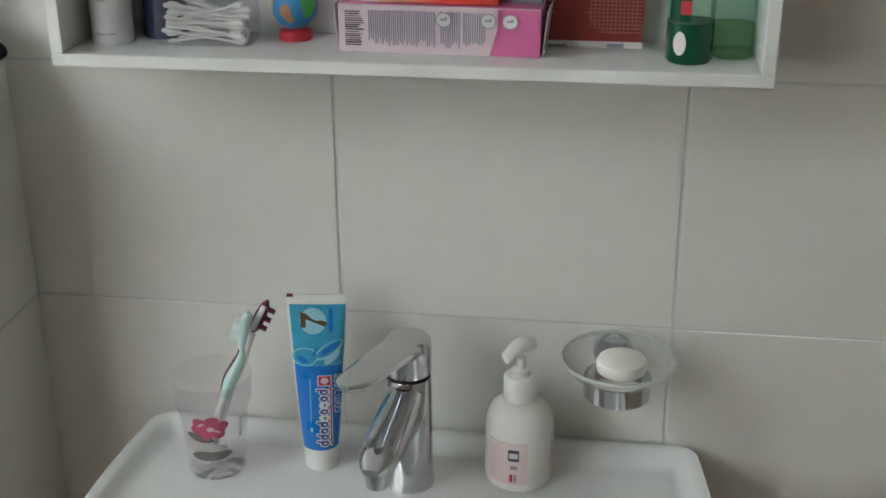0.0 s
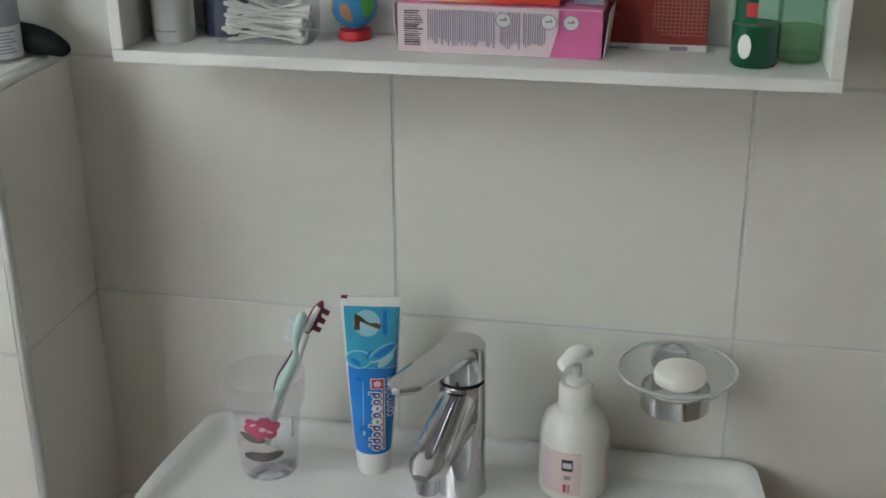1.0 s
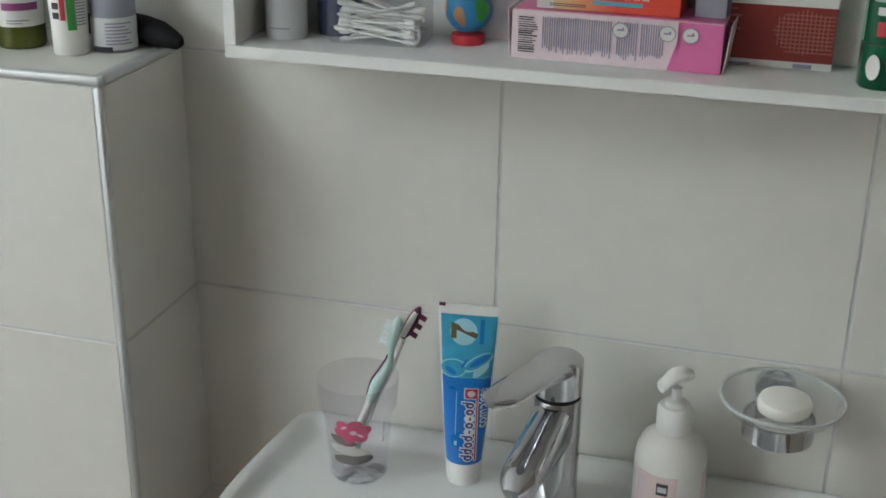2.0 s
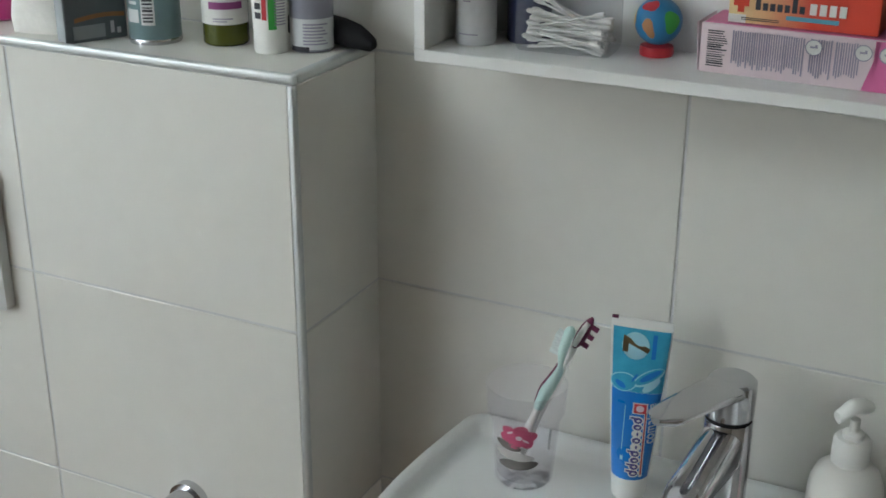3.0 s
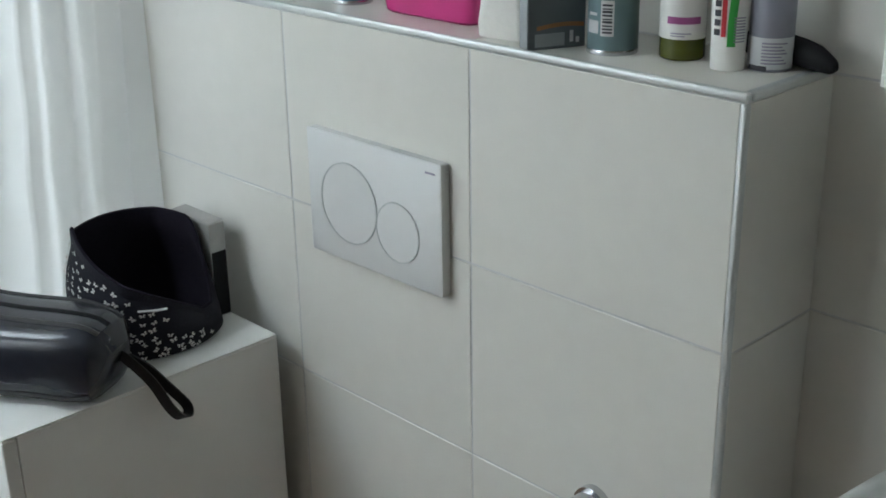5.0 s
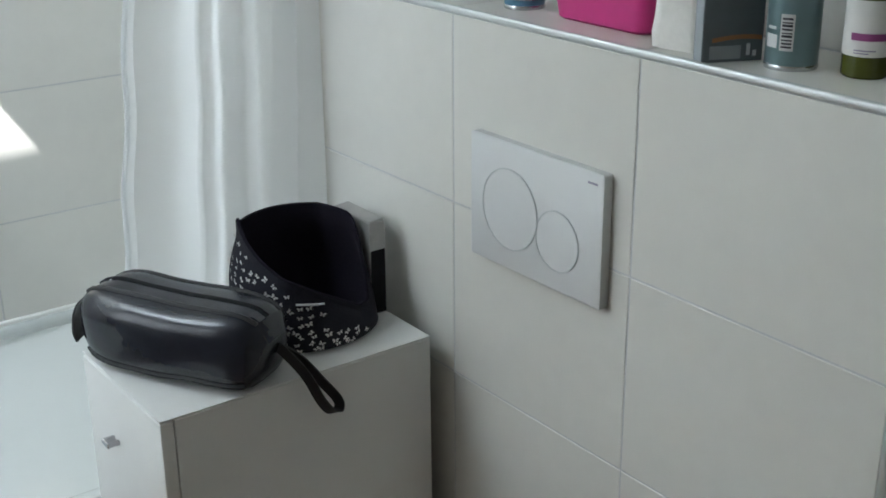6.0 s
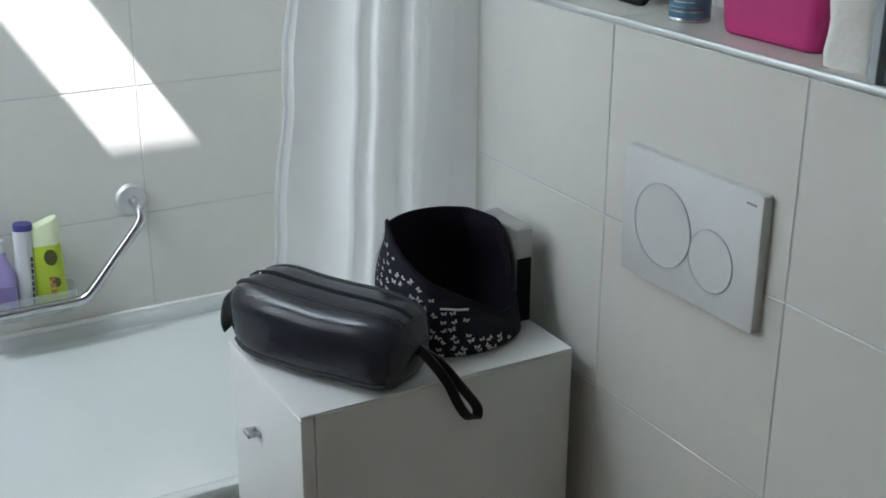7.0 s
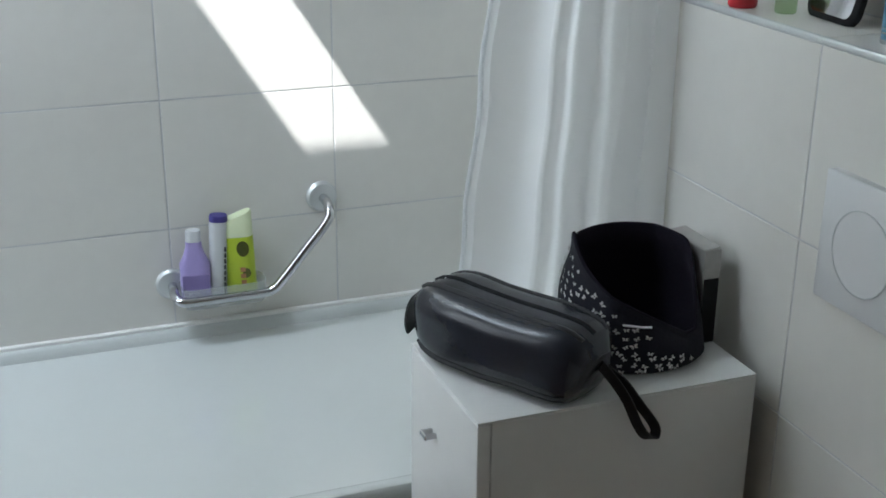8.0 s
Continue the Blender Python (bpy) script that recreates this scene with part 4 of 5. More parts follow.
def standing_tube():
    root = holder("cream_tube", pose(-0.0725, -0.0788, TOP, 0, 0, 34), "white and green cream tube standing on its cap", "tube")
    part("cap", lathe([(0, 0), (0.0160, 0), (0.0166, 0.001), (0.0166, 0.0195), (0, 0.0195)], 32), WHITEP, root, "white cap", True)
    rings = []
    for k in range(12):
        z = 0.0197 + 0.105 * k / 11
        w, t = 0.0166 + 0.004 * k / 11, 0.0166 * (1 - k / 11) ** 0.8 + 0.0008
        rings.append([Vector((w * math.cos(2 * math.pi * i / 36), t * math.sin(2 * math.pi * i / 36), z)) for i in range(36)])
    b = part("body", loft(rings), WHITEP, root, "", True)

    def skin(bm, out=0.0005):
        for v in bm.verts:
            u = (v.co.z - 0.0197) / 0.105
            w, t = 0.0166 + 0.004 * u, 0.0166 * max(0, 1 - u) ** 0.8 + 0.0008
            v.co.y = -t * max(0.0, 1 - (v.co.x / w) ** 2) ** 0.5 - out
        return bm
    part("green_print", skin(grid(-0.002, 0.006, 0.024, 0.10, 6, 10, lambda u, z: (u + (0.004 * (z - 0.05) / 0.05 if z > 0.05 else 0), z))), GREENP, b)
    part("red_print", skin(grid(-0.008, -0.0035, 0.033, 0.10, 4, 10)), REDP, b)
    part("logo_print", joined(*[skin(grid(-0.0145, -0.009, 0.034 + 0.009 * k, 0.040 + 0.009 * k, 4, 2)) for k in range(7)]), DARKINK, b)
    part("small_print", joined(*[skin(grid(0.004, 0.0145, 0.028 + 0.0028 * k, 0.0292 + 0.0028 * k, 5, 1), 0.0008) for k in range(9)]), PRINTGREY, b)


standing_tube()


def labelled_jar():
    root = holder("hair_gel_tub", pose(-0.0423, -0.0517, TOP), "lilac grey hair product bottle with a pale printed label", "bottle")
    b = part("body", lathe([(0, 0), (0.0205, 0), (0.0215, 0.002), (0.0215, 0.09), (0.015, 0.105), (0, 0.106)], 40), LILACG, root, "", True)
    part("label", arc(0.0215, 0.003, 0.033, CAN_A - 80, CAN_A + 70, 20), PALEGREY, b, "pale printed label")
    part("print", joined(*[arc(0.0220, 0.008 + 0.0032 * k, 0.0094 + 0.0032 * k, CAN_A - 25, CAN_A + 40 - 7 * (k % 3), 8) for k in range(7)]), PRINTGREY, b)
    part("print", arc(0.0221, 0.0012, 0.006, CAN_A - 62, CAN_A - 10, 8), DARKINK, b)


labelled_jar()
# black tapered handle that lies behind the bottle, its end over the corner
pts = [(-0.084, -0.017, TOP + 0.0150), (-0.041, -0.023, TOP + 0.0150), (-0.019, -0.031, TOP + 0.0150), (-0.002, -0.0380, TOP + 0.0140), (0.013, -0.0440, TOP + 0.0115), (0.021, -0.0470, TOP + 0.0100), (0.026, -0.049, TOP + 0.0095)]
thing("hairbrush_handle", tube(pts, [0.0136, 0.0140, 0.0136, 0.0126, 0.0096, 0.0076, 0.0036], 20), BLACKP, None, "black tapered brush handle lying on the tiled ledge", "hairbrush", smooth=True)


def olive_bottle():
    root = holder("shower_oil_bottle", pose(-0.1337, -0.0672, TOP), "olive green bottle with a white and plum label", "bottle")
    b = part("bottle", lathe([(0, 0), (0.0215, 0), (0.023, 0.002), (0.023, 0.095), (0.012, 0.112), (0.010, 0.125), (0, 0.125)], 40), OLIVE, root, "", True)
    part("label", arc(0.023, 0.0215, 0.075, CAN_A - 95, CAN_A + 75, 24), WHITEC, b, "white label")
    part("stripe", arc(0.0235, 0.037, 0.044, CAN_A - 40, CAN_A + 45, 12), PLUM, b, "plum stripe")
    part("print", joined(arc(0.0235, 0.027, 0.0282, CAN_A - 30, CAN_A + 20, 8), arc(0.0235, 0.0245, 0.0255, CAN_A - 30, CAN_A + 5, 8)), PRINTGREY, b)


olive_bottle()


def barcode_on(b, r, z0, z1, a0, a1):
    part("barcode_field", arc(r, z0, z1, a0, a1, 6), PALEPRINT, b)
    rr = random.Random(9)
    part("barcode", joined(*[arc(r + 0.0005, z0 + 0.003 + (z1 - z0 - 0.005) * k / 9, z0 + 0.003 + (z1 - z0 - 0.005) * (k + rr.uniform(0.35, 0.75)) / 9, a0 + 4, a1 - 4, 5) for k in range(9)]), DARKINK, b)


can, body = spray_can(pose(-0.2022, -0.0928, TOP), 0.0262, 0.16, TEAL, "teal grey spray can with a bar code on the ledge", WHITEP, SILVER)
barcode_on(body, 0.0262, 0.020, 0.056, CAN_A - 24, CAN_A + 6)
part("print", joined(arc(0.0262, 0.022, 0.035, CAN_A - 62, CAN_A - 30, 6), arc(0.0262, 0.040, 0.043, CAN_A - 58, CAN_A - 34, 6)), PALEGREY, body)


def grey_box():
    root = holder("product_carton", pose(-0.2655, -0.1530, TOP, 0, 0, 66), "slate grey product carton with an orange stripe on the ledge", "box")
    b = part("carton", box_bm(0, 0.066, 0, 0.020, 0, 0.12, 0.0006, 1), GREYP, root)
    part("edge_panel", box_bm(-0.0006, 0.0, 0.001, 0.019, 0.001, 0.119), GREYL, b)
    part("stripe", moved(grid(0.010, 0.064, 0.020, 0.0245, 8, 1, lambda u, z: (u, z + 0.003 * math.sin((u - 0.01) * 50))), pose(0, -0.0005, 0)), ORANGE, b)
    part("print", moved(flat_rects([(0.008, 0.042, 0.003, 0.0165)]), pose(0, -0.0001, 0)), GREYL, b)
    part("print", moved(flat_rects([(0.048, 0.052, 0.006, 0.018), (0.055, 0.059, 0.005, 0.011)]), pose(0, -0.0001, 0)), PALEGREY, b)


grey_box()


def cotton_pack():
    rings = []
    rr = random.Random(2)
    for k in range(8):
        z = 0.0 + 0.11 * k / 7
        s = 1.0 - 0.05 * k / 7 + 0.05 * math.sin(k * 1.7)
        rings.append([Vector((p.x * s + rr.uniform(-0.0012, 0.0012) - 0.002 * k / 7, p.y * s + rr.uniform(-0.0015, 0.0015), z)) for p in rounded(0.066, 0.062, 0.014, 0, 5)])
    return thing("cotton_pad_pack", loft(rings), COTTON, pose(-0.331, -0.098, TOP, 0, 0, 8), "white soft pack of cotton pads", "cotton pads", smooth=True)


cotton_pack()


def pink_box():
    root = holder("storage_tub", pose(-0.4710, -0.0610, TOP) @ Matrix.Diagonal((1.20, 1.0, 1.0, 1)), "magenta plastic storage tub on the tiled ledge", "storage box")
    rings = []
    for z, w, d, r in ((0.0, 0.118, 0.078, 0.012), (0.003, 0.126, 0.086, 0.015), (0.02, 0.131, 0.090, 0.016), (0.07, 0.140, 0.096, 0.016)):
        rings.append(rounded(w, d, r, z, 6))
    part("tub", loft(rings), MAGENTA, root, "", True)
    part("lid", loft([rounded(0.146, 0.102, 0.017, 0.0702, 6), rounded(0.146, 0.102, 0.017, 0.078, 6), rounded(0.138, 0.094, 0.015, 0.082, 6)]), MAGENTA, root, "", True)


pink_box()
can, body = spray_can(pose(-0.622, -0.086, TOP), 0.0255, 0.15, BLUECAN, "steel blue spray can with silver base", WHITEP, SILVER)
part("print", joined(arc(0.0255, 0.012, 0.014, -140, 0, 20), arc(0.0255, 0.018, 0.019, -140, 0, 20)), SILVER, body)
part("print", joined(*[arc(0.0255, 0.024 + 0.004 * k, 0.0255 + 0.004 * k, -90, -30, 8) for k in range(7)]), PALEPRINT, body)


def table_mirror():
    root = holder("table_mirror", pose(-0.7705, -0.076, TOP, -13, 0, -4.5), "small black-framed mirror leaning on the ledge", "mirror")
    def plate(w, h, r, y):
        return [Vector((p.x, y, p.y + 0.056)) for p in rounded(w, h, r, 0, 6)]
    part("frame", loft([plate(0.108, 0.112, 0.018, 0.006), plate(0.112, 0.116, 0.02, 0.004), plate(0.112, 0.116, 0.02, -0.004), plate(0.106, 0.110, 0.017, -0.006)]), BLACKP, root, "", True)
    part("glass", loft([plate(0.094, 0.098, 0.013, -0.0061), plate(0.094, 0.098, 0.013, -0.0068)]), MIRRORM, root, "mirror glass")


table_mirror()
root = holder("perfume_bottle", pose(-0.838, -0.098, TOP), "small clear glass bottle on the ledge", "bottle")
part("bottle", lathe([(0, 0), (0.013, 0), (0.0145, 0.002), (0.0145, 0.03), (0.008, 0.038), (0, 0.038)], 28), PALEGREEN, root, "", True)
part("cap", lathe([(0, 0.038), (0.008, 0.038), (0.008, 0.052), (0, 0.053)], 20), SILVER, root, "", True)
root = holder("cream_jar", pose(-0.897, -0.126, TOP), "small red cream jar on the ledge", "jar")
part("jar", lathe([(0, 0), (0.018, 0), (0.02, 0.003), (0.02, 0.02), (0, 0.02)], 28), REDP, root, "", True)
part("lid", lathe([(0, 0.0202), (0.0205, 0.0202), (0.0205, 0.031), (0.018, 0.033), (0, 0.033)], 28), MAROON, root, "", True)


# ---- flush plate and holder on the front of the boxed-out wall ----
def flush_plate():
    root = holder("flush_plate", pose(-0.5028, -BOX_D, 0.9823), "white dual flush plate with two round buttons", "flush plate")
    w, h = 0.243, 0.165
    ring = lambda s, y: [Vector((p.x, y, p.y)) for p in rounded(w - s, h - s, 0.003, 0, 3)]
    b = part("plate", loft([ring(0.001, -0.0002), ring(0.001, -0.011), ring(0, -0.012), ring(0, -0.0135), ring(0.002, -0.0142)]), PLATE, root, "", True)
    for x, z, r in ((-0.0435, -0.003, 0.0520), (0.0455, -0.019, 0.0375)):
        btn = part("button", disc_y(r - 0.0007, 0.0143, 0.0150, x, z, 64), PLATE, b, "round push button", True)
        part("button_ring", disc_y(r + 0.0009, 0.0142, 0.0156, x, z, 64, r - 0.0007), ALU, b, "thin satin metal ring", True)
    part("print", moved(flat_rects([(0.096, 0.112, 0.068, 0.0705)]), pose(0, -0.0143, 0)), PRINTGREY, b)


flush_plate()
root = holder("paper_holder", pose(-0.1550, -BOX_D, 0.713), "round chrome toilet paper holder on the tiles", "paper holder")
part("rosette", disc_y(0.0235, 0.0002, 0.010, 0, 0, 36), CHROME, root, "", True)
part("post", disc_y(0.0195, 0.010, 0.044, 0, 0, 36), CHROME, root, "", True)
part("bar", tube([(0, -0.038, -0.010), (0, -0.040, -0.060), (-0.005, -0.040, -0.068), (-0.02, -0.040, -0.070), (-0.13, -0.040, -0.070)], 0.006, 12), CHROME, root, "", True)


# ---- cabinet between wall and bath ----
KX0, KX1, KY0, KY1, KZ = -0.950, -0.700, -0.5887, -0.1826, 0.7533


def side_cabinet():
    root = holder("bathroom_cabinet", pose(0, 0, 0), "narrow white cabinet with a door beside the bath", "cabinet")
    part("body", box_bm(KX0, KX1, KY0 + 0.019, KY1, 0.0, KZ - 0.0032, 0.001, 1), LACQUER, root)
    part("top", box_bm(KX0, KX1, KY0, KY1, KZ - 0.003, KZ, 0.001, 2), LACQUER, root)
    d = part("door", box_bm(KX0 + 0.002, KX1 - 0.0005, KY0, KY0 + 0.018, 0.06, KZ - 0.005, 0.0012, 1), LACQUER, root)
    part("handle", joined(box_bm(-0.011, 0.011, -0.018, -0.013, -0.004, 0.004, 0.002, 2), box_bm(-0.010, -0.005, -0.016, 0.0, -0.003, 0.003), box_bm(0.005, 0.010, -0.016, 0.0, -0.003, 0.003)), CHROME, d, "small chrome handle", True, pose(-0.854, KY0, 0.659))


side_cabinet()


def wash_bag():
    """Black leather bag lying on its long side, zip along the top."""
    root = holder("leather_wash_bag", pose(-0.825, -0.4955, KZ, 0, 0, 27.4) @ Matrix.Diagonal((1.05, 1, 1, 1)), "black leather wash bag lying on the white cabinet", "bag")
    rings, n, length = [], 40, 0.276
    for k in range(25):
        t = k / 24
        x = -length / 2 + 0.010 + (length - 0.010) * t
        e = max(0.0, 1 - abs(2 * t - 1) ** 7) ** 0.5
        w = 0.066 * (0.50 + 0.50 * e) * (0.90 + 0.10 * math.sin(math.pi * min(1, 0.12 + t)))
        h = 0.054 * (0.42 + 0.58 * e)
        zc = 0.0535 - 0.006 * (1 - e)
        ring = []
        for i in range(n):
            a = 2 * math.pi * i / n
            c, s = math.cos(a), math.sin(a)
            px = w * math.copysign(abs(c) ** 0.60, c)
            pz = h * math.copysign(abs(s) ** 0.62, s)
            dent = 0.011 * math.sin(9 * t + 2 * c) * (1 - e * 0.6) + 0.010 * math.sin(17 * t + 3 * a) * (1.12 - e) + 0.0010 * math.sin(23 * t + 2.2 * a + 1.0)
            z = zc + pz * (1 + dent * 6)
            ring.append(Vector((x + 0.006 * s * (2 * t - 1), px * (1 + dent * 4), max(0.0008, z))))
        rings.append(ring)
    part("body", loft(rings), LEATHER, root, "", True)

    def seam(a, r, mat_, out=1.01):
        pts = []
        for k in range(1, 24):
            ring = rings[k]
            p = ring[int(a * n / (2 * math.pi)) % n]
            c = Vector((ring[0].x, 0, 0.0525))
            pts.append(c + (p - c) * out)
        return tube(pts, r, 8)
    part("zip_band", seam(radians(112), 0.0036, LEATHER2, 0.995), LEATHER2, root, "dark zip band", True)
    part("zip_band", seam(radians(68), 0.0034, LEATHER2, 0.995), LEATHER2, root, "dark zip band", True)
    part("zip", seam(radians(90), 0.0030, LEATHER2, 1.0), BLACKP, root, "", True)
    part("piping", seam(radians(216), 0.0040, LEATHER2, 1.0), LEATHER2, root, "", True)
    part("piping", seam(radians(324), 0.0040, LEATHER2, 1.0), LEATHER2, root, "", True)
    part("zip_pull", box_bm(-0.104, -0.090, -0.006, 0.004, 0.1035, 0.1065, 0.001, 1), SILVER, root, "silver zip pull", True)
    tab = curve_pts([(-0.112, -0.020, 0.090), (-0.130, -0.026, 0.084), (-0.139, -0.030, 0.066), (-0.142, -0.032, 0.040), (-0.138, -0.032, 0.026)], 5)
    part("end_tab", loft([[p + Vector((-0.30 * a + b, 0.95 * a, 0)) for a, b in ((-0.016, -0.0016), (0.016, -0.0016), (0.016, 0.0016), (-0.016, 0.0016))] for p in tab]), LEATHER2, root, "flat black leather tab", True)
    # wrist loop that hangs over the cabinet's edge
    loop = curve_pts([(0.122, 0.004, 0.066), (0.146, 0.010, 0.046), (0.168, 0.022, 0.012), (0.180, 0.034, -0.026), (0.187, 0.046, -0.046), (0.190, 0.060, -0.050), (0.188, 0.062, -0.036), (0.176, 0.044, -0.004), (0.160, 0.026, 0.030), (0.142, 0.012, 0.050)], 6)
    rows = []
    for i, p in enumerate(loop):
        d = (loop[min(i + 1, len(loop) - 1)] - loop[max(i - 1, 0)]).normalized()
        nrm = d.cross(Vector((0.9, 0.4, 0.25))).normalized()
        wd = d.cross(nrm).normalized()
        rows.append([p + wd * a + nrm * b for a, b in ((-0.0065, -0.0016), (0.0065, -0.0016), (0.0065, 0.0016), (-0.0065, 0.0016))])
    part("wrist_loop", loft(rows), LEATHER2, root, "black leather wrist loop", True)
    part("end_flap", tube([(0.112, 0, 0.098), (0.132, 0, 0.084), (0.138, 0, 0.058)], [0.016, 0.017, 0.013], 12, 0.25), LEATHER2, root, "", True)


wash_bag()


def cosmetic_bag():
    """Open soft cloth bag, its rim falling from the raised corner towards the front."""
    root = holder("cosmetic_bag", pose(-0.833, -0.304, KZ) @ Matrix.Diagonal((1.12, 1.16, 1.0, 1)), "open black cosmetic bag with white butterfly print", "bag")
    n, rows = 72, 14

    def radius(a, u):
        sq = 1 / max(abs(math.cos(a)), abs(math.sin(a))) ** 0.25
        return (0.0765 + 0.010 * math.sin(math.pi * min(1.0, u * 1.15)) - 0.003 * u) * min(1.1, sq) * (1 + 0.015 * math.sin(3 * a + 4 * u))

    def top(a):
        # raised corner, then a slanting fall to the low lip, then up again to the back
        d = (math.degrees(a) + 120) % 360
        if d <= 150:
            h = 0.166 - 0.120 * (d / 150) ** 1.05
        elif d <= 165:
            h = 0.046
        elif d <= 220:
            t = (d - 165) / 55
            h = 0.046 + 0.104 * t * t * (3 - 2 * t)
        else:
            h = 0.150 + 0.006 * math.sin(math.pi * (d - 220) / 140) + 0.016 * max(0, 1 - (360 - d) / 16)
        return h

    def shell(inset, z0):
        out = []
        for k in range(rows + 1):
            u = k / rows
            out.append([Vector((radius(2 * math.pi * i / n, u) * math.cos(2 * math.pi * i / n) * (1 - inset), radius(2 * math.pi * i / n, u) * math.sin(2 * math.pi * i / n) * (1 - inset), z0 + (top(2 * math.pi * i / n) - z0) * u)) for i in range(n)])
        return out
    outer = shell(0.0, 0.0008)
    b = part("shell", loft([[p * 1.0 for p in r] for r in outer], False), NYLON, root, "", True)
    part("lining", loft([[Vector((0, 0, 0.004)) + Vector((p.x, p.y, 0)) * 0.2 for p in outer[0]]] + shell(0.045, 0.004) , False), NYLON_IN, root, "black lining", True)
    part("base", loft([[Vector((p.x * 0.2, p.y * 0.2, 0.0006)) for p in outer[0]], [Vector((p.x, p.y, 0.0007)) for p in outer[0]], [Vector((p.x, p.y, 0.003)) for p in outer[0]]]), NYLON, root)
    rim = [p * 1.0 for p in outer[-1]]
    part("rim_band", tube([Vector((p.x * 0.98, p.y * 0.98, p.z)) for p in rim] + [Vector((rim[0].x * 0.98, rim[0].y * 0.98, rim[0].z))], 0.0022, 8), NYLON_IN, root, "", True)
    # folded-over plain lip below the rim
    band = []
    for f in (0.0, 1.0):
        band.append([Vector((p.x * 1.012, p.y * 1.012, p.z - 0.014 * f)) for p in (rim + rim)[47:79]])
    bm = bmesh.new()
    r0, r1 = [bm.verts.new(p) for p in band[0]], [bm.verts.new(p) for p in band[1]]
    for i in range(len(r0) - 1):
        bm.faces.new((r0[i], r0[i + 1], r1[i + 1], r1[i]))
    part("lip", bm, NYLON, root, "plain black folded lip", True)
    rr = random.Random(8)
    made = None
    for row in range(15):
        for col in range(18):
            a = radians(212 + col * 9.6 + (7 if row % 2 else 0) + rr.uniform(-3, 3))
            z = 0.007 + row * 0.0100 + rr.uniform(-0.002, 0.002)
            if z > top(a) - 0.017 or (col > 13 and row > 2) or rr.random() < 0.16:
                continue
            if made is None:
                wing = []
                for sx in (-1, 1):
                    wing.append(moved(ellipse(sx * 0.0028, 0.0016, 0.0028, 0.0017, sx * 35, 10, 1), pose(0, 0, 0)))
                    wing.append(moved(ellipse(sx * 0.0022, -0.0016, 0.0021, 0.0013, -sx * 35, 10, 1), pose(0, 0, 0)))
                ob = made = part("butterfly_print", joined(*wing), WHITEC, b)
            else:
                ob = new("butterfly_print", made.data)
                ob.parent = b
            r = radius(a, z / top(a)) + 0.0020
            ob.matrix_basis = pose(r * math.cos(a), r * math.sin(a), z, 0, 0, math.degrees(a) + 90) @ pose(0, 0, 0, 0, rr.uniform(-60, 60), 0) @ Matrix.Scale(rr.uniform(0.65, 0.92), 4)
    part("zip_pull", tube([(0.074, -0.052, 0.078), (0.084, -0.032, 0.076), (0.0875, -0.022, 0.076)], 0.0016, 8), PALEGREY, root, "pale zip pull", True)


cosmetic_bag()
root = holder("carton", pose(-0.902, -0.209, KZ) @ Matrix.Diagonal((1, 1, 0.94, 1)), "silver printed carton standing behind the cosmetic bag", "box")
body = part("carton", box_bm(0, 0.095, 0, 0.026, 0, 0.150, 0.0008, 1), SILVERC, root)
part("flap", moved(box_bm(0.001, 0.094, 0.001, 0.025, 0, 0.0008), pose(0, 0, 0.1505, 5, 0, 0)), SILVERC, body)
part("dark_print", box_bm(0.0951, 0.0956, 0.001, 0.025, 0.002, 0.105), BLACKP, body)


# ---- bath ----
BX0, BX1, BY0, BY1, RIM = BATH_X, -1.008, -1.88, -BOX_D - 0.001, 0.485


def bathtub():
    root = holder("bathtub", pose((BX0 + BX1) / 2, (BY0 + BY1) / 2, 0), "white enamelled built-in bathtub along the tiled wall", "bathtub")
    w, d = BX1 - BX0 - 0.002, BY1 - BY0
    def ring(dw, dd, r, z, ox=0.0):
        return [p + Vector((ox, 0, 0)) for p in rounded(w - dw, d - dd, r, z, 8)]
    rings = [ring(0.004, 0.004, 0.008, RIM - 0.028), ring(0.0, 0.0, 0.008, RIM - 0.022), ring(0.0, 0.0, 0.008, RIM - 0.008), ring(0.008, 0.008, 0.008, RIM - 0.001), ring(0.016, 0.016, 0.01, RIM),
             ring(0.030, 0.05, 0.045, RIM - 0.001, -0.010), ring(0.042, 0.075, 0.06, RIM - 0.004, -0.010), ring(0.052, 0.092, 0.07, RIM - 0.011, -0.010), ring(0.060, 0.106, 0.08, RIM - 0.024, -0.010), ring(0.067, 0.120, 0.09, RIM - 0.045, -0.010), ring(0.080, 0.15, 0.10, RIM - 0.10, -0.010), ring(0.120, 0.25, 0.11, RIM - 0.25, -0.010),
             ring(0.185, 0.36, 0.12, RIM - 0.345, -0.010), ring(0.235, 0.44, 0.12, RIM - 0.385, -0.010), ring(0.33, 0.6, 0.10, RIM - 0.395, -0.010), ring(0.5, 1.2, 0.06, RIM - 0.397, -0.010)]
    part("tub", loft(rings), ENAMEL, root, "", True)
    part("apron", box_bm(w / 2 - 0.012, w / 2 - 0.006, -d / 2 + 0.002, d / 2 - 0.002, 0.0, RIM - 0.022), PLASTER, root, "plain white bath panel")
    part("seal", box_bm(-w / 2 - 0.0008, -w / 2 + 0.011, -d / 2, d / 2, RIM - 0.006, RIM + 0.0035, 0.003, 3), WHITEP, root, "white silicone seal")


bathtub()


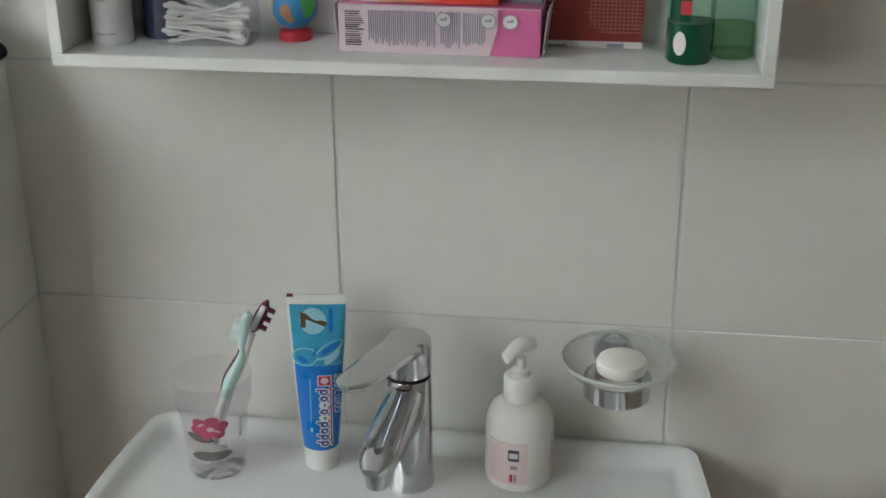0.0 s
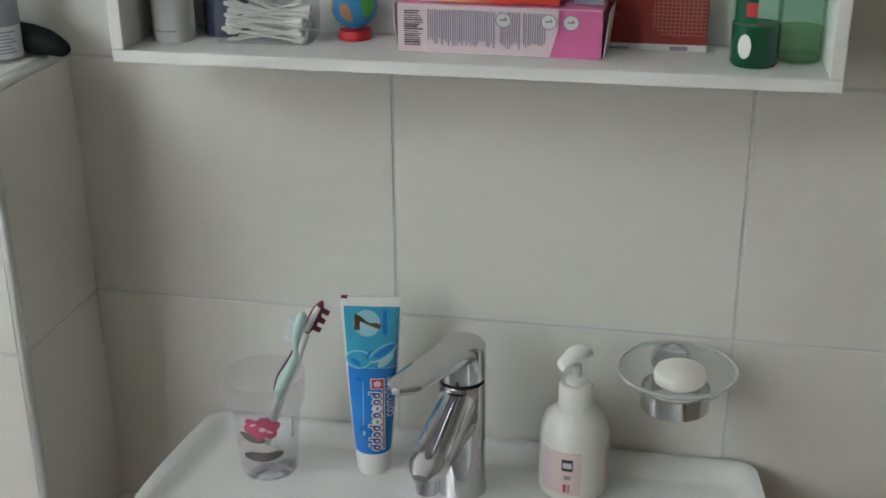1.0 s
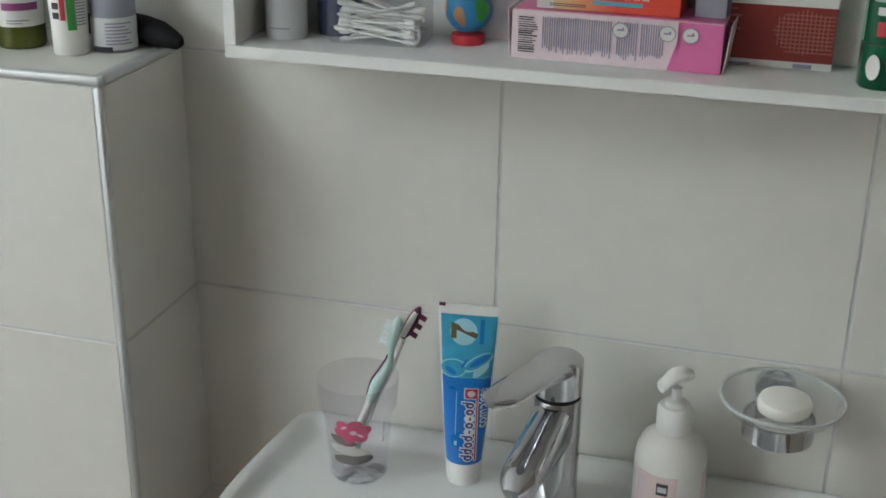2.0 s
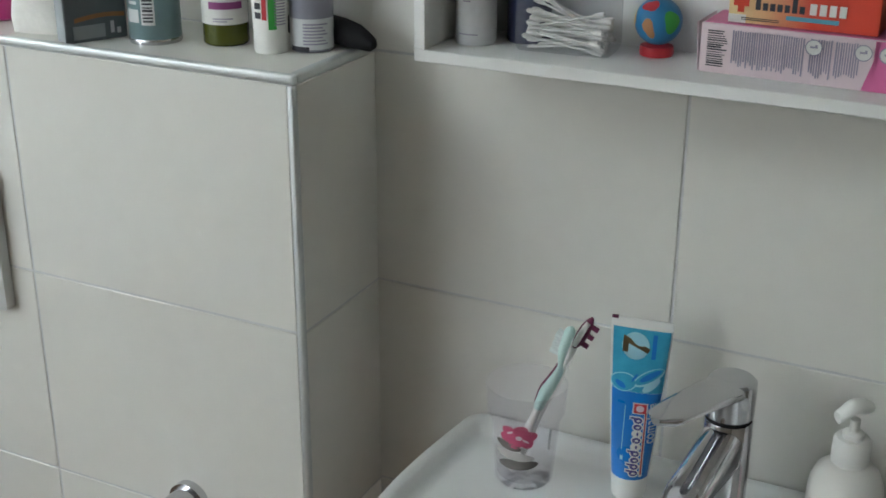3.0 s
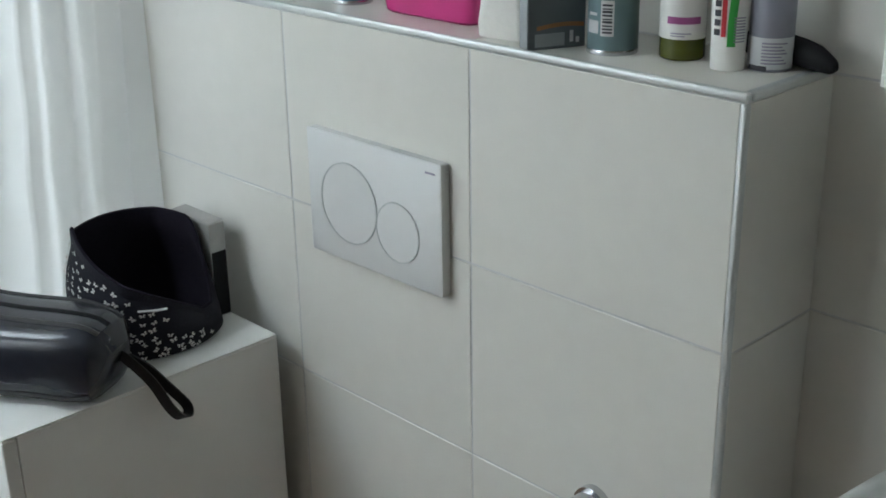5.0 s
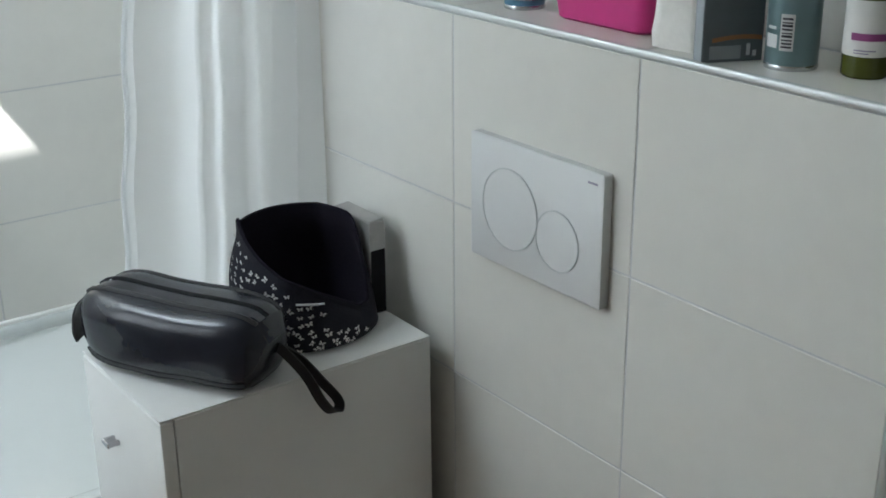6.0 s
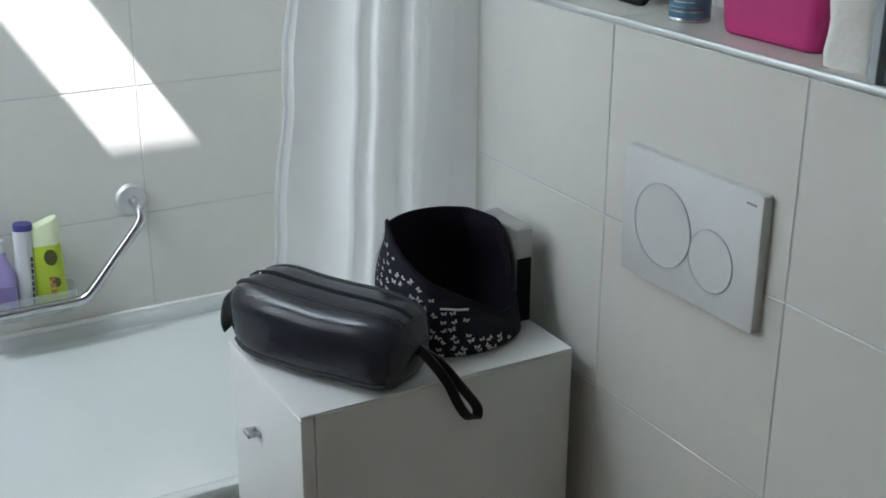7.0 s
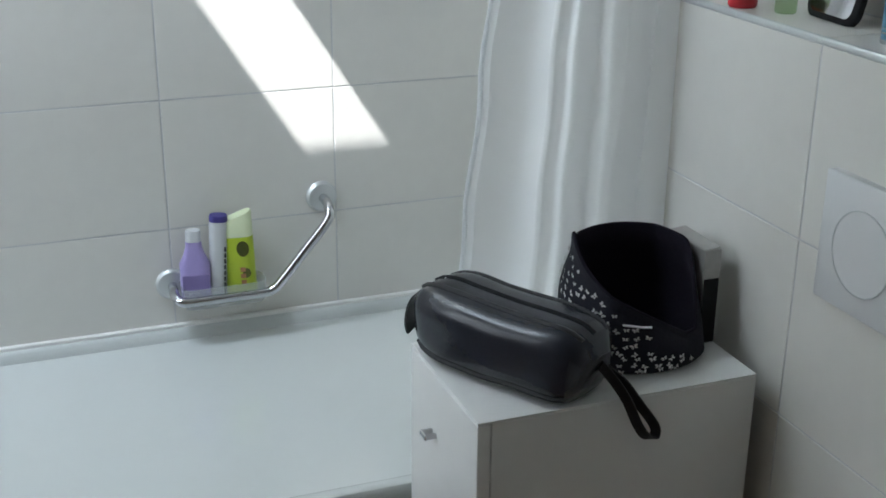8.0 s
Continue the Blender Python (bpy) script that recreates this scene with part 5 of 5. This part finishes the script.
def grab_basket():
    root = holder("grab_bar_basket", pose(BATH_X, -0.0530, 0.0345), "bent chrome grab bar with a soap basket on the bath wall", "grab bar")
    for y, z in ((-0.452, 0.684), (-0.757, 0.538)):
        part("rosette", moved(lathe([(0, 0.0004), (0.031, 0.0004), (0.0312, 0.006), (0.027, 0.012), (0.014, 0.016), (0, 0.016)], 40), pose(0, y, z, 0, 90, 0)), ALU, root, "round chrome rosette", True)
    ctrl = [(0.008, -0.452, 0.684), (0.040, -0.451, 0.682), (0.062, -0.453, 0.674), (0.070, -0.458, 0.656), (0.070, -0.510, 0.594), (0.070, -0.556, 0.540), (0.070, -0.572, 0.527), (0.070, -0.592, 0.522),
            (0.070, -0.660, 0.522), (0.070, -0.725, 0.522), (0.068, -0.748, 0.523), (0.052, -0.758, 0.528), (0.030, -0.758, 0.535), (0.008, -0.757, 0.538)]
    part("bar", tube(curve_pts(ctrl, 6), 0.0095, 16), CHROME, root, "", True)
    tray = []
    for s, z in ((0.0, 0.504), (0.004, 0.503), (0.012, 0.530), (0.014, 0.546)):
        tray.append([Vector((p.x + 0.040, p.y - 0.664, z)) for p in rounded(0.052 + s, 0.150 + s, 0.016, 0, 5)])
    inner = [[Vector((p.x + 0.040, p.y - 0.664, z)) for p in rounded(0.050 + s, 0.148 + s, 0.015, 0, 5)] for s, z in ((0.010, 0.546), (0.008, 0.530), (0.0, 0.508))]
    part("tray", loft(tray + inner), TRAYCLEAR, root, "clear plastic tray", True)
    return root


grab_basket()
TRAY = 0.543


def shower_bottle(at, w, d, h, mats, label, cap_h, shoulder, slant=0.0):
    root = holder("shower_gel_bottle", at, label, "bottle", "bottles in the bath basket")
    r = min(w, d) * 0.45
    hb = h - cap_h
    rings = [rounded(w * 0.92, d * 0.92, r * 0.9, 0, 6), rounded(w, d, r, 0.004, 6), rounded(w, d, r, h * shoulder if shoulder < 0.9 else hb * 0.9, 6)]
    if shoulder < 0.9:
        k = 0.5
        for u in (0.35, 0.7, 1.0):
            s = 1 - (1 - k) * (math.sin(u * math.pi / 2))
            rings.append(rounded(w * s, d * max(s, 0.6), r * s * 0.95, h * shoulder + (hb - h * shoulder) * u, 6))
    else:
        rings.append(rounded(w, d, r, hb, 6))
    b = part("body", loft(rings), mats[0], root, "", True)
    cw = w * (0.5 if shoulder < 0.9 else 1.0)
    cd = d * (0.6 if shoulder < 0.9 else 1.0)
    cr = min(cw, cd) * 0.45
    top = [Vector((p.x * 0.94, p.y * 0.94, h + slant * p.x / w)) for p in rounded(cw, cd, cr, 0, 6)]
    part("cap", loft([rounded(cw, cd, cr, hb + 0.0004, 6), [Vector((p.x, p.y, h - 0.004 + slant * p.x / w)) for p in rounded(cw, cd, cr, 0, 6)], top]), mats[1], root, "", True)
    return root, b


root, b = shower_bottle(pose(BATH_X + 0.040, -0.769, TRAY, 0, 0, 82), 0.058, 0.036, 0.148, (LILAC, PALEGREY), "lilac shower gel bottle in the bath basket", 0.022, 0.55)
part("label", moved(flat_rects([(-0.025, 0.025, 0.006, 0.062)]), pose(0, -0.0182, 0)), LILACD, b, "deeper lilac label")
part("print", moved(flat_rects([(-0.014, 0.006, 0.010, 0.0108), (-0.014, 0.006, 0.026, 0.0268), (-0.014, -0.0132, 0.010, 0.0268), (0.0052, 0.006, 0.010, 0.0268)]), pose(0, -0.0188, 0)), PALEPRINT, b)
root, b = shower_bottle(pose(BATH_X + 0.040, -0.728, TRAY, 0, 3, 80), 0.035, 0.030, 0.174, (PALEGREY, INDIGO), "white bottle with an indigo cap in the basket", 0.012, 0.95)
part("print", moved(flat_rects([(0.011, 0.0150, 0.020 + 0.012 * k, 0.029 + 0.012 * k) for k in range(8)]), pose(0, -0.0146, 0)), DARKINK, b)
root, b = shower_bottle(pose(BATH_X + 0.040, -0.681, TRAY, 0, -2, 78), 0.062, 0.036, 0.168, (LIME, LIMEW), "lime green shampoo bottle with a pale cap", 0.040, 0.95, 0.022)
part("print", moved(joined(ellipse(0.010, 0.105, 0.012, 0.016), ellipse(0.014, 0.055, 0.008, 0.010)), pose(0, -0.0186, 0)), OLIVE, b)
part("print", moved(flat_rects([(0.002, 0.012, 0.032 + 0.013 * k, 0.041 + 0.013 * k) for k in range(3)]), pose(0, -0.0186, 0)), ORANGE, b)


# ---- shower curtain ----
def shower_curtain():
    root = holder("shower_curtain", pose(0, 0, 0), "white cloth shower curtain drawn to the wall", "curtain")
    nu, nz = 220, 44
    bm = bmesh.new()
    vs = []
    for j in range(nz + 1):
        z = 0.50 + (1.92 - 0.50) * j / nz
        f = 1 - (z - 0.50) / 1.42
        y0, y1 = -0.362 - 0.148 * f, -0.158
        row = []
        for i in range(nu + 1):
            u = i / nu
            # a broad smooth panel first, then narrow folds, last a flat strip against the wall
            broad = math.sin(min(1.0, u / 0.42) * math.pi) * (0.020 + 0.010 * f)
            k = max(0.0, min(1.0, (u - 0.38) / 0.10)) * max(0.0, min(1.0, (0.86 - u) / 0.06))
            folds = k * (0.011 * math.sin((u - 0.42) * 33 + 0.9 * f) + 0.0025 * math.sin((u - 0.42) * 61 + 1.5 + 1.2 * f))
            sag = 0.006 * math.sin(u * 9 + 2.2 * f) * f
            x = -1.062 + broad + folds + sag
            back = max(0.0, min(1.0, (u - 0.80 - 0.03 * math.sin(f * 5.0)) / 0.05))
            x = x + (-1.004 - x) * back
            if u < 0.05:
                x += 0.012 * (0.05 - u) / 0.05
            row.append(bm.verts.new((x, y0 + (y1 - y0) * u + 0.003 * math.sin(z * 31 + 1) * (1 - u), z)))
        vs.append(row)
    for j in range(nz):
        for i in range(nu):
            bm.faces.new((vs[j][i], vs[j][i + 1], vs[j + 1][i + 1], vs[j + 1][i]))
    left = [Vector(r[0].co) for r in vs]
    cloth = part("cloth", bm, CLOTH, root, "", True)
    part("hem", tube(left, 0.0042, 8, 1.0), CLOTH, cloth, "thick side hem", True)
    rail = part("rail", tube([(-1.050, -0.001, 1.945), (-1.050, -0.8, 1.945), (-1.050, BACK_Y + 0.001, 1.945)], 0.0125, 14), CHROME, root, "chrome curtain rail", True)
    for k in range(8):
        part("curtain_ring", moved(lathe([(0.015, -0.0015), (0.018, -0.0015), (0.018, 0.0015), (0.015, 0.0015), (0.015, -0.0015)], 20), pose(-1.050, -0.18 - 0.034 * k, 1.9295, 90, 0, 0)), WHITEP, root, "", True)


shower_curtain()


# ---- wall tiles, one by one ----
TILE_MESHES = {}


def tile_mesh(w, h):
    key = (round(w, 3), round(h, 3))
    if key not in TILE_MESHES:
        bm = bmesh.new()
        t, b = 0.009, 0.0006
        r0 = [bm.verts.new((x, 0, z)) for x, z in ((0, 0), (w, 0), (w, h), (0, h))]
        r1 = [bm.verts.new((x, -t + b, z)) for x, z in ((0, 0), (w, 0), (w, h), (0, h))]
        r2 = [bm.verts.new((x, -t, z)) for x, z in ((b, b), (w - b, b), (w - b, h - b), (b, h - b))]
        for a, c in ((r0, r1), (r1, r2)):
            for i in range(4):
                bm.faces.new((a[i], a[(i + 1) % 4], c[(i + 1) % 4], c[i]))
        bm.faces.new(r2)
        TILE_MESHES[key] = mesh_of("tile", bm, TILE)
    return TILE_MESHES[key]


def lay_tiles(parent, m, xs, zs, joint=0.0028):
    """Tiles between the joint lines xs and zs in the plane of m (x along, z up, -y out of the wall)."""
    rng = random.Random(len(xs) * 31 + len(zs))
    for x0, x1 in zip(xs, xs[1:]):
        for z0, z1 in zip(zs, zs[1:]):
            ob = new("tile", tile_mesh(x1 - x0 - joint, z1 - z0 - joint))
            ob.parent = parent
            ob.matrix_basis = m @ pose(x0 + joint / 2, -rng.uniform(0, 0.0002), z0 + joint / 2, rng.uniform(-0.025, 0.025), 0, rng.uniform(-0.02, 0.02))


def lines(first, step, lo, hi):
    out, k = [lo], math.ceil((lo - first) / step + 0.05)
    while first + k * step < hi - 0.02:
        out.append(first + k * step)
        k += 1
    return out + [hi]


ROWS_Z = lines(0.950, 0.2525, 0.0, CEIL)
lay_tiles(wall_sink, pose(0, 0.009, 0), lines(0.326, 0.3325, -0.004, RIGHT_X), ROWS_Z)
lay_tiles(wall_sink, pose(0, 0.009, 0), lines(0.326, 0.3325, BATH_X, 0.0), [BOX_H] + [z for z in ROWS_Z if z > BOX_H + 0.02])
lay_tiles(wall_box, pose(0, -BOX_D + 0.009, 0), lines(-0.348, 0.3325, BATH_X, -0.0060), [z for z in ROWS_Z if z < BOX_H - 0.05] + [BOX_H - 0.0075])
lay_tiles(wall_box, pose(-0.009, 0, 0, 0, 0, 90), [-BOX_D + 0.0060, 0.0], [z for z in ROWS_Z if z < BOX_H - 0.05] + [BOX_H - 0.0075])
lay_tiles(wall_box, pose(0, 0, BOX_H - 0.009, -90, 0, 0), lines(-0.348, 0.3325, BATH_X, -0.0060), [-BOX_D + 0.0060, 0.0])
lay_tiles(wall_bath, pose(BATH_X - 0.009, 0, 0, 0, 0, 90), lines(-0.4746, 0.3325, BACK_Y, 0.0), lines(0.6838, 0.2525, 0.30, CEIL))
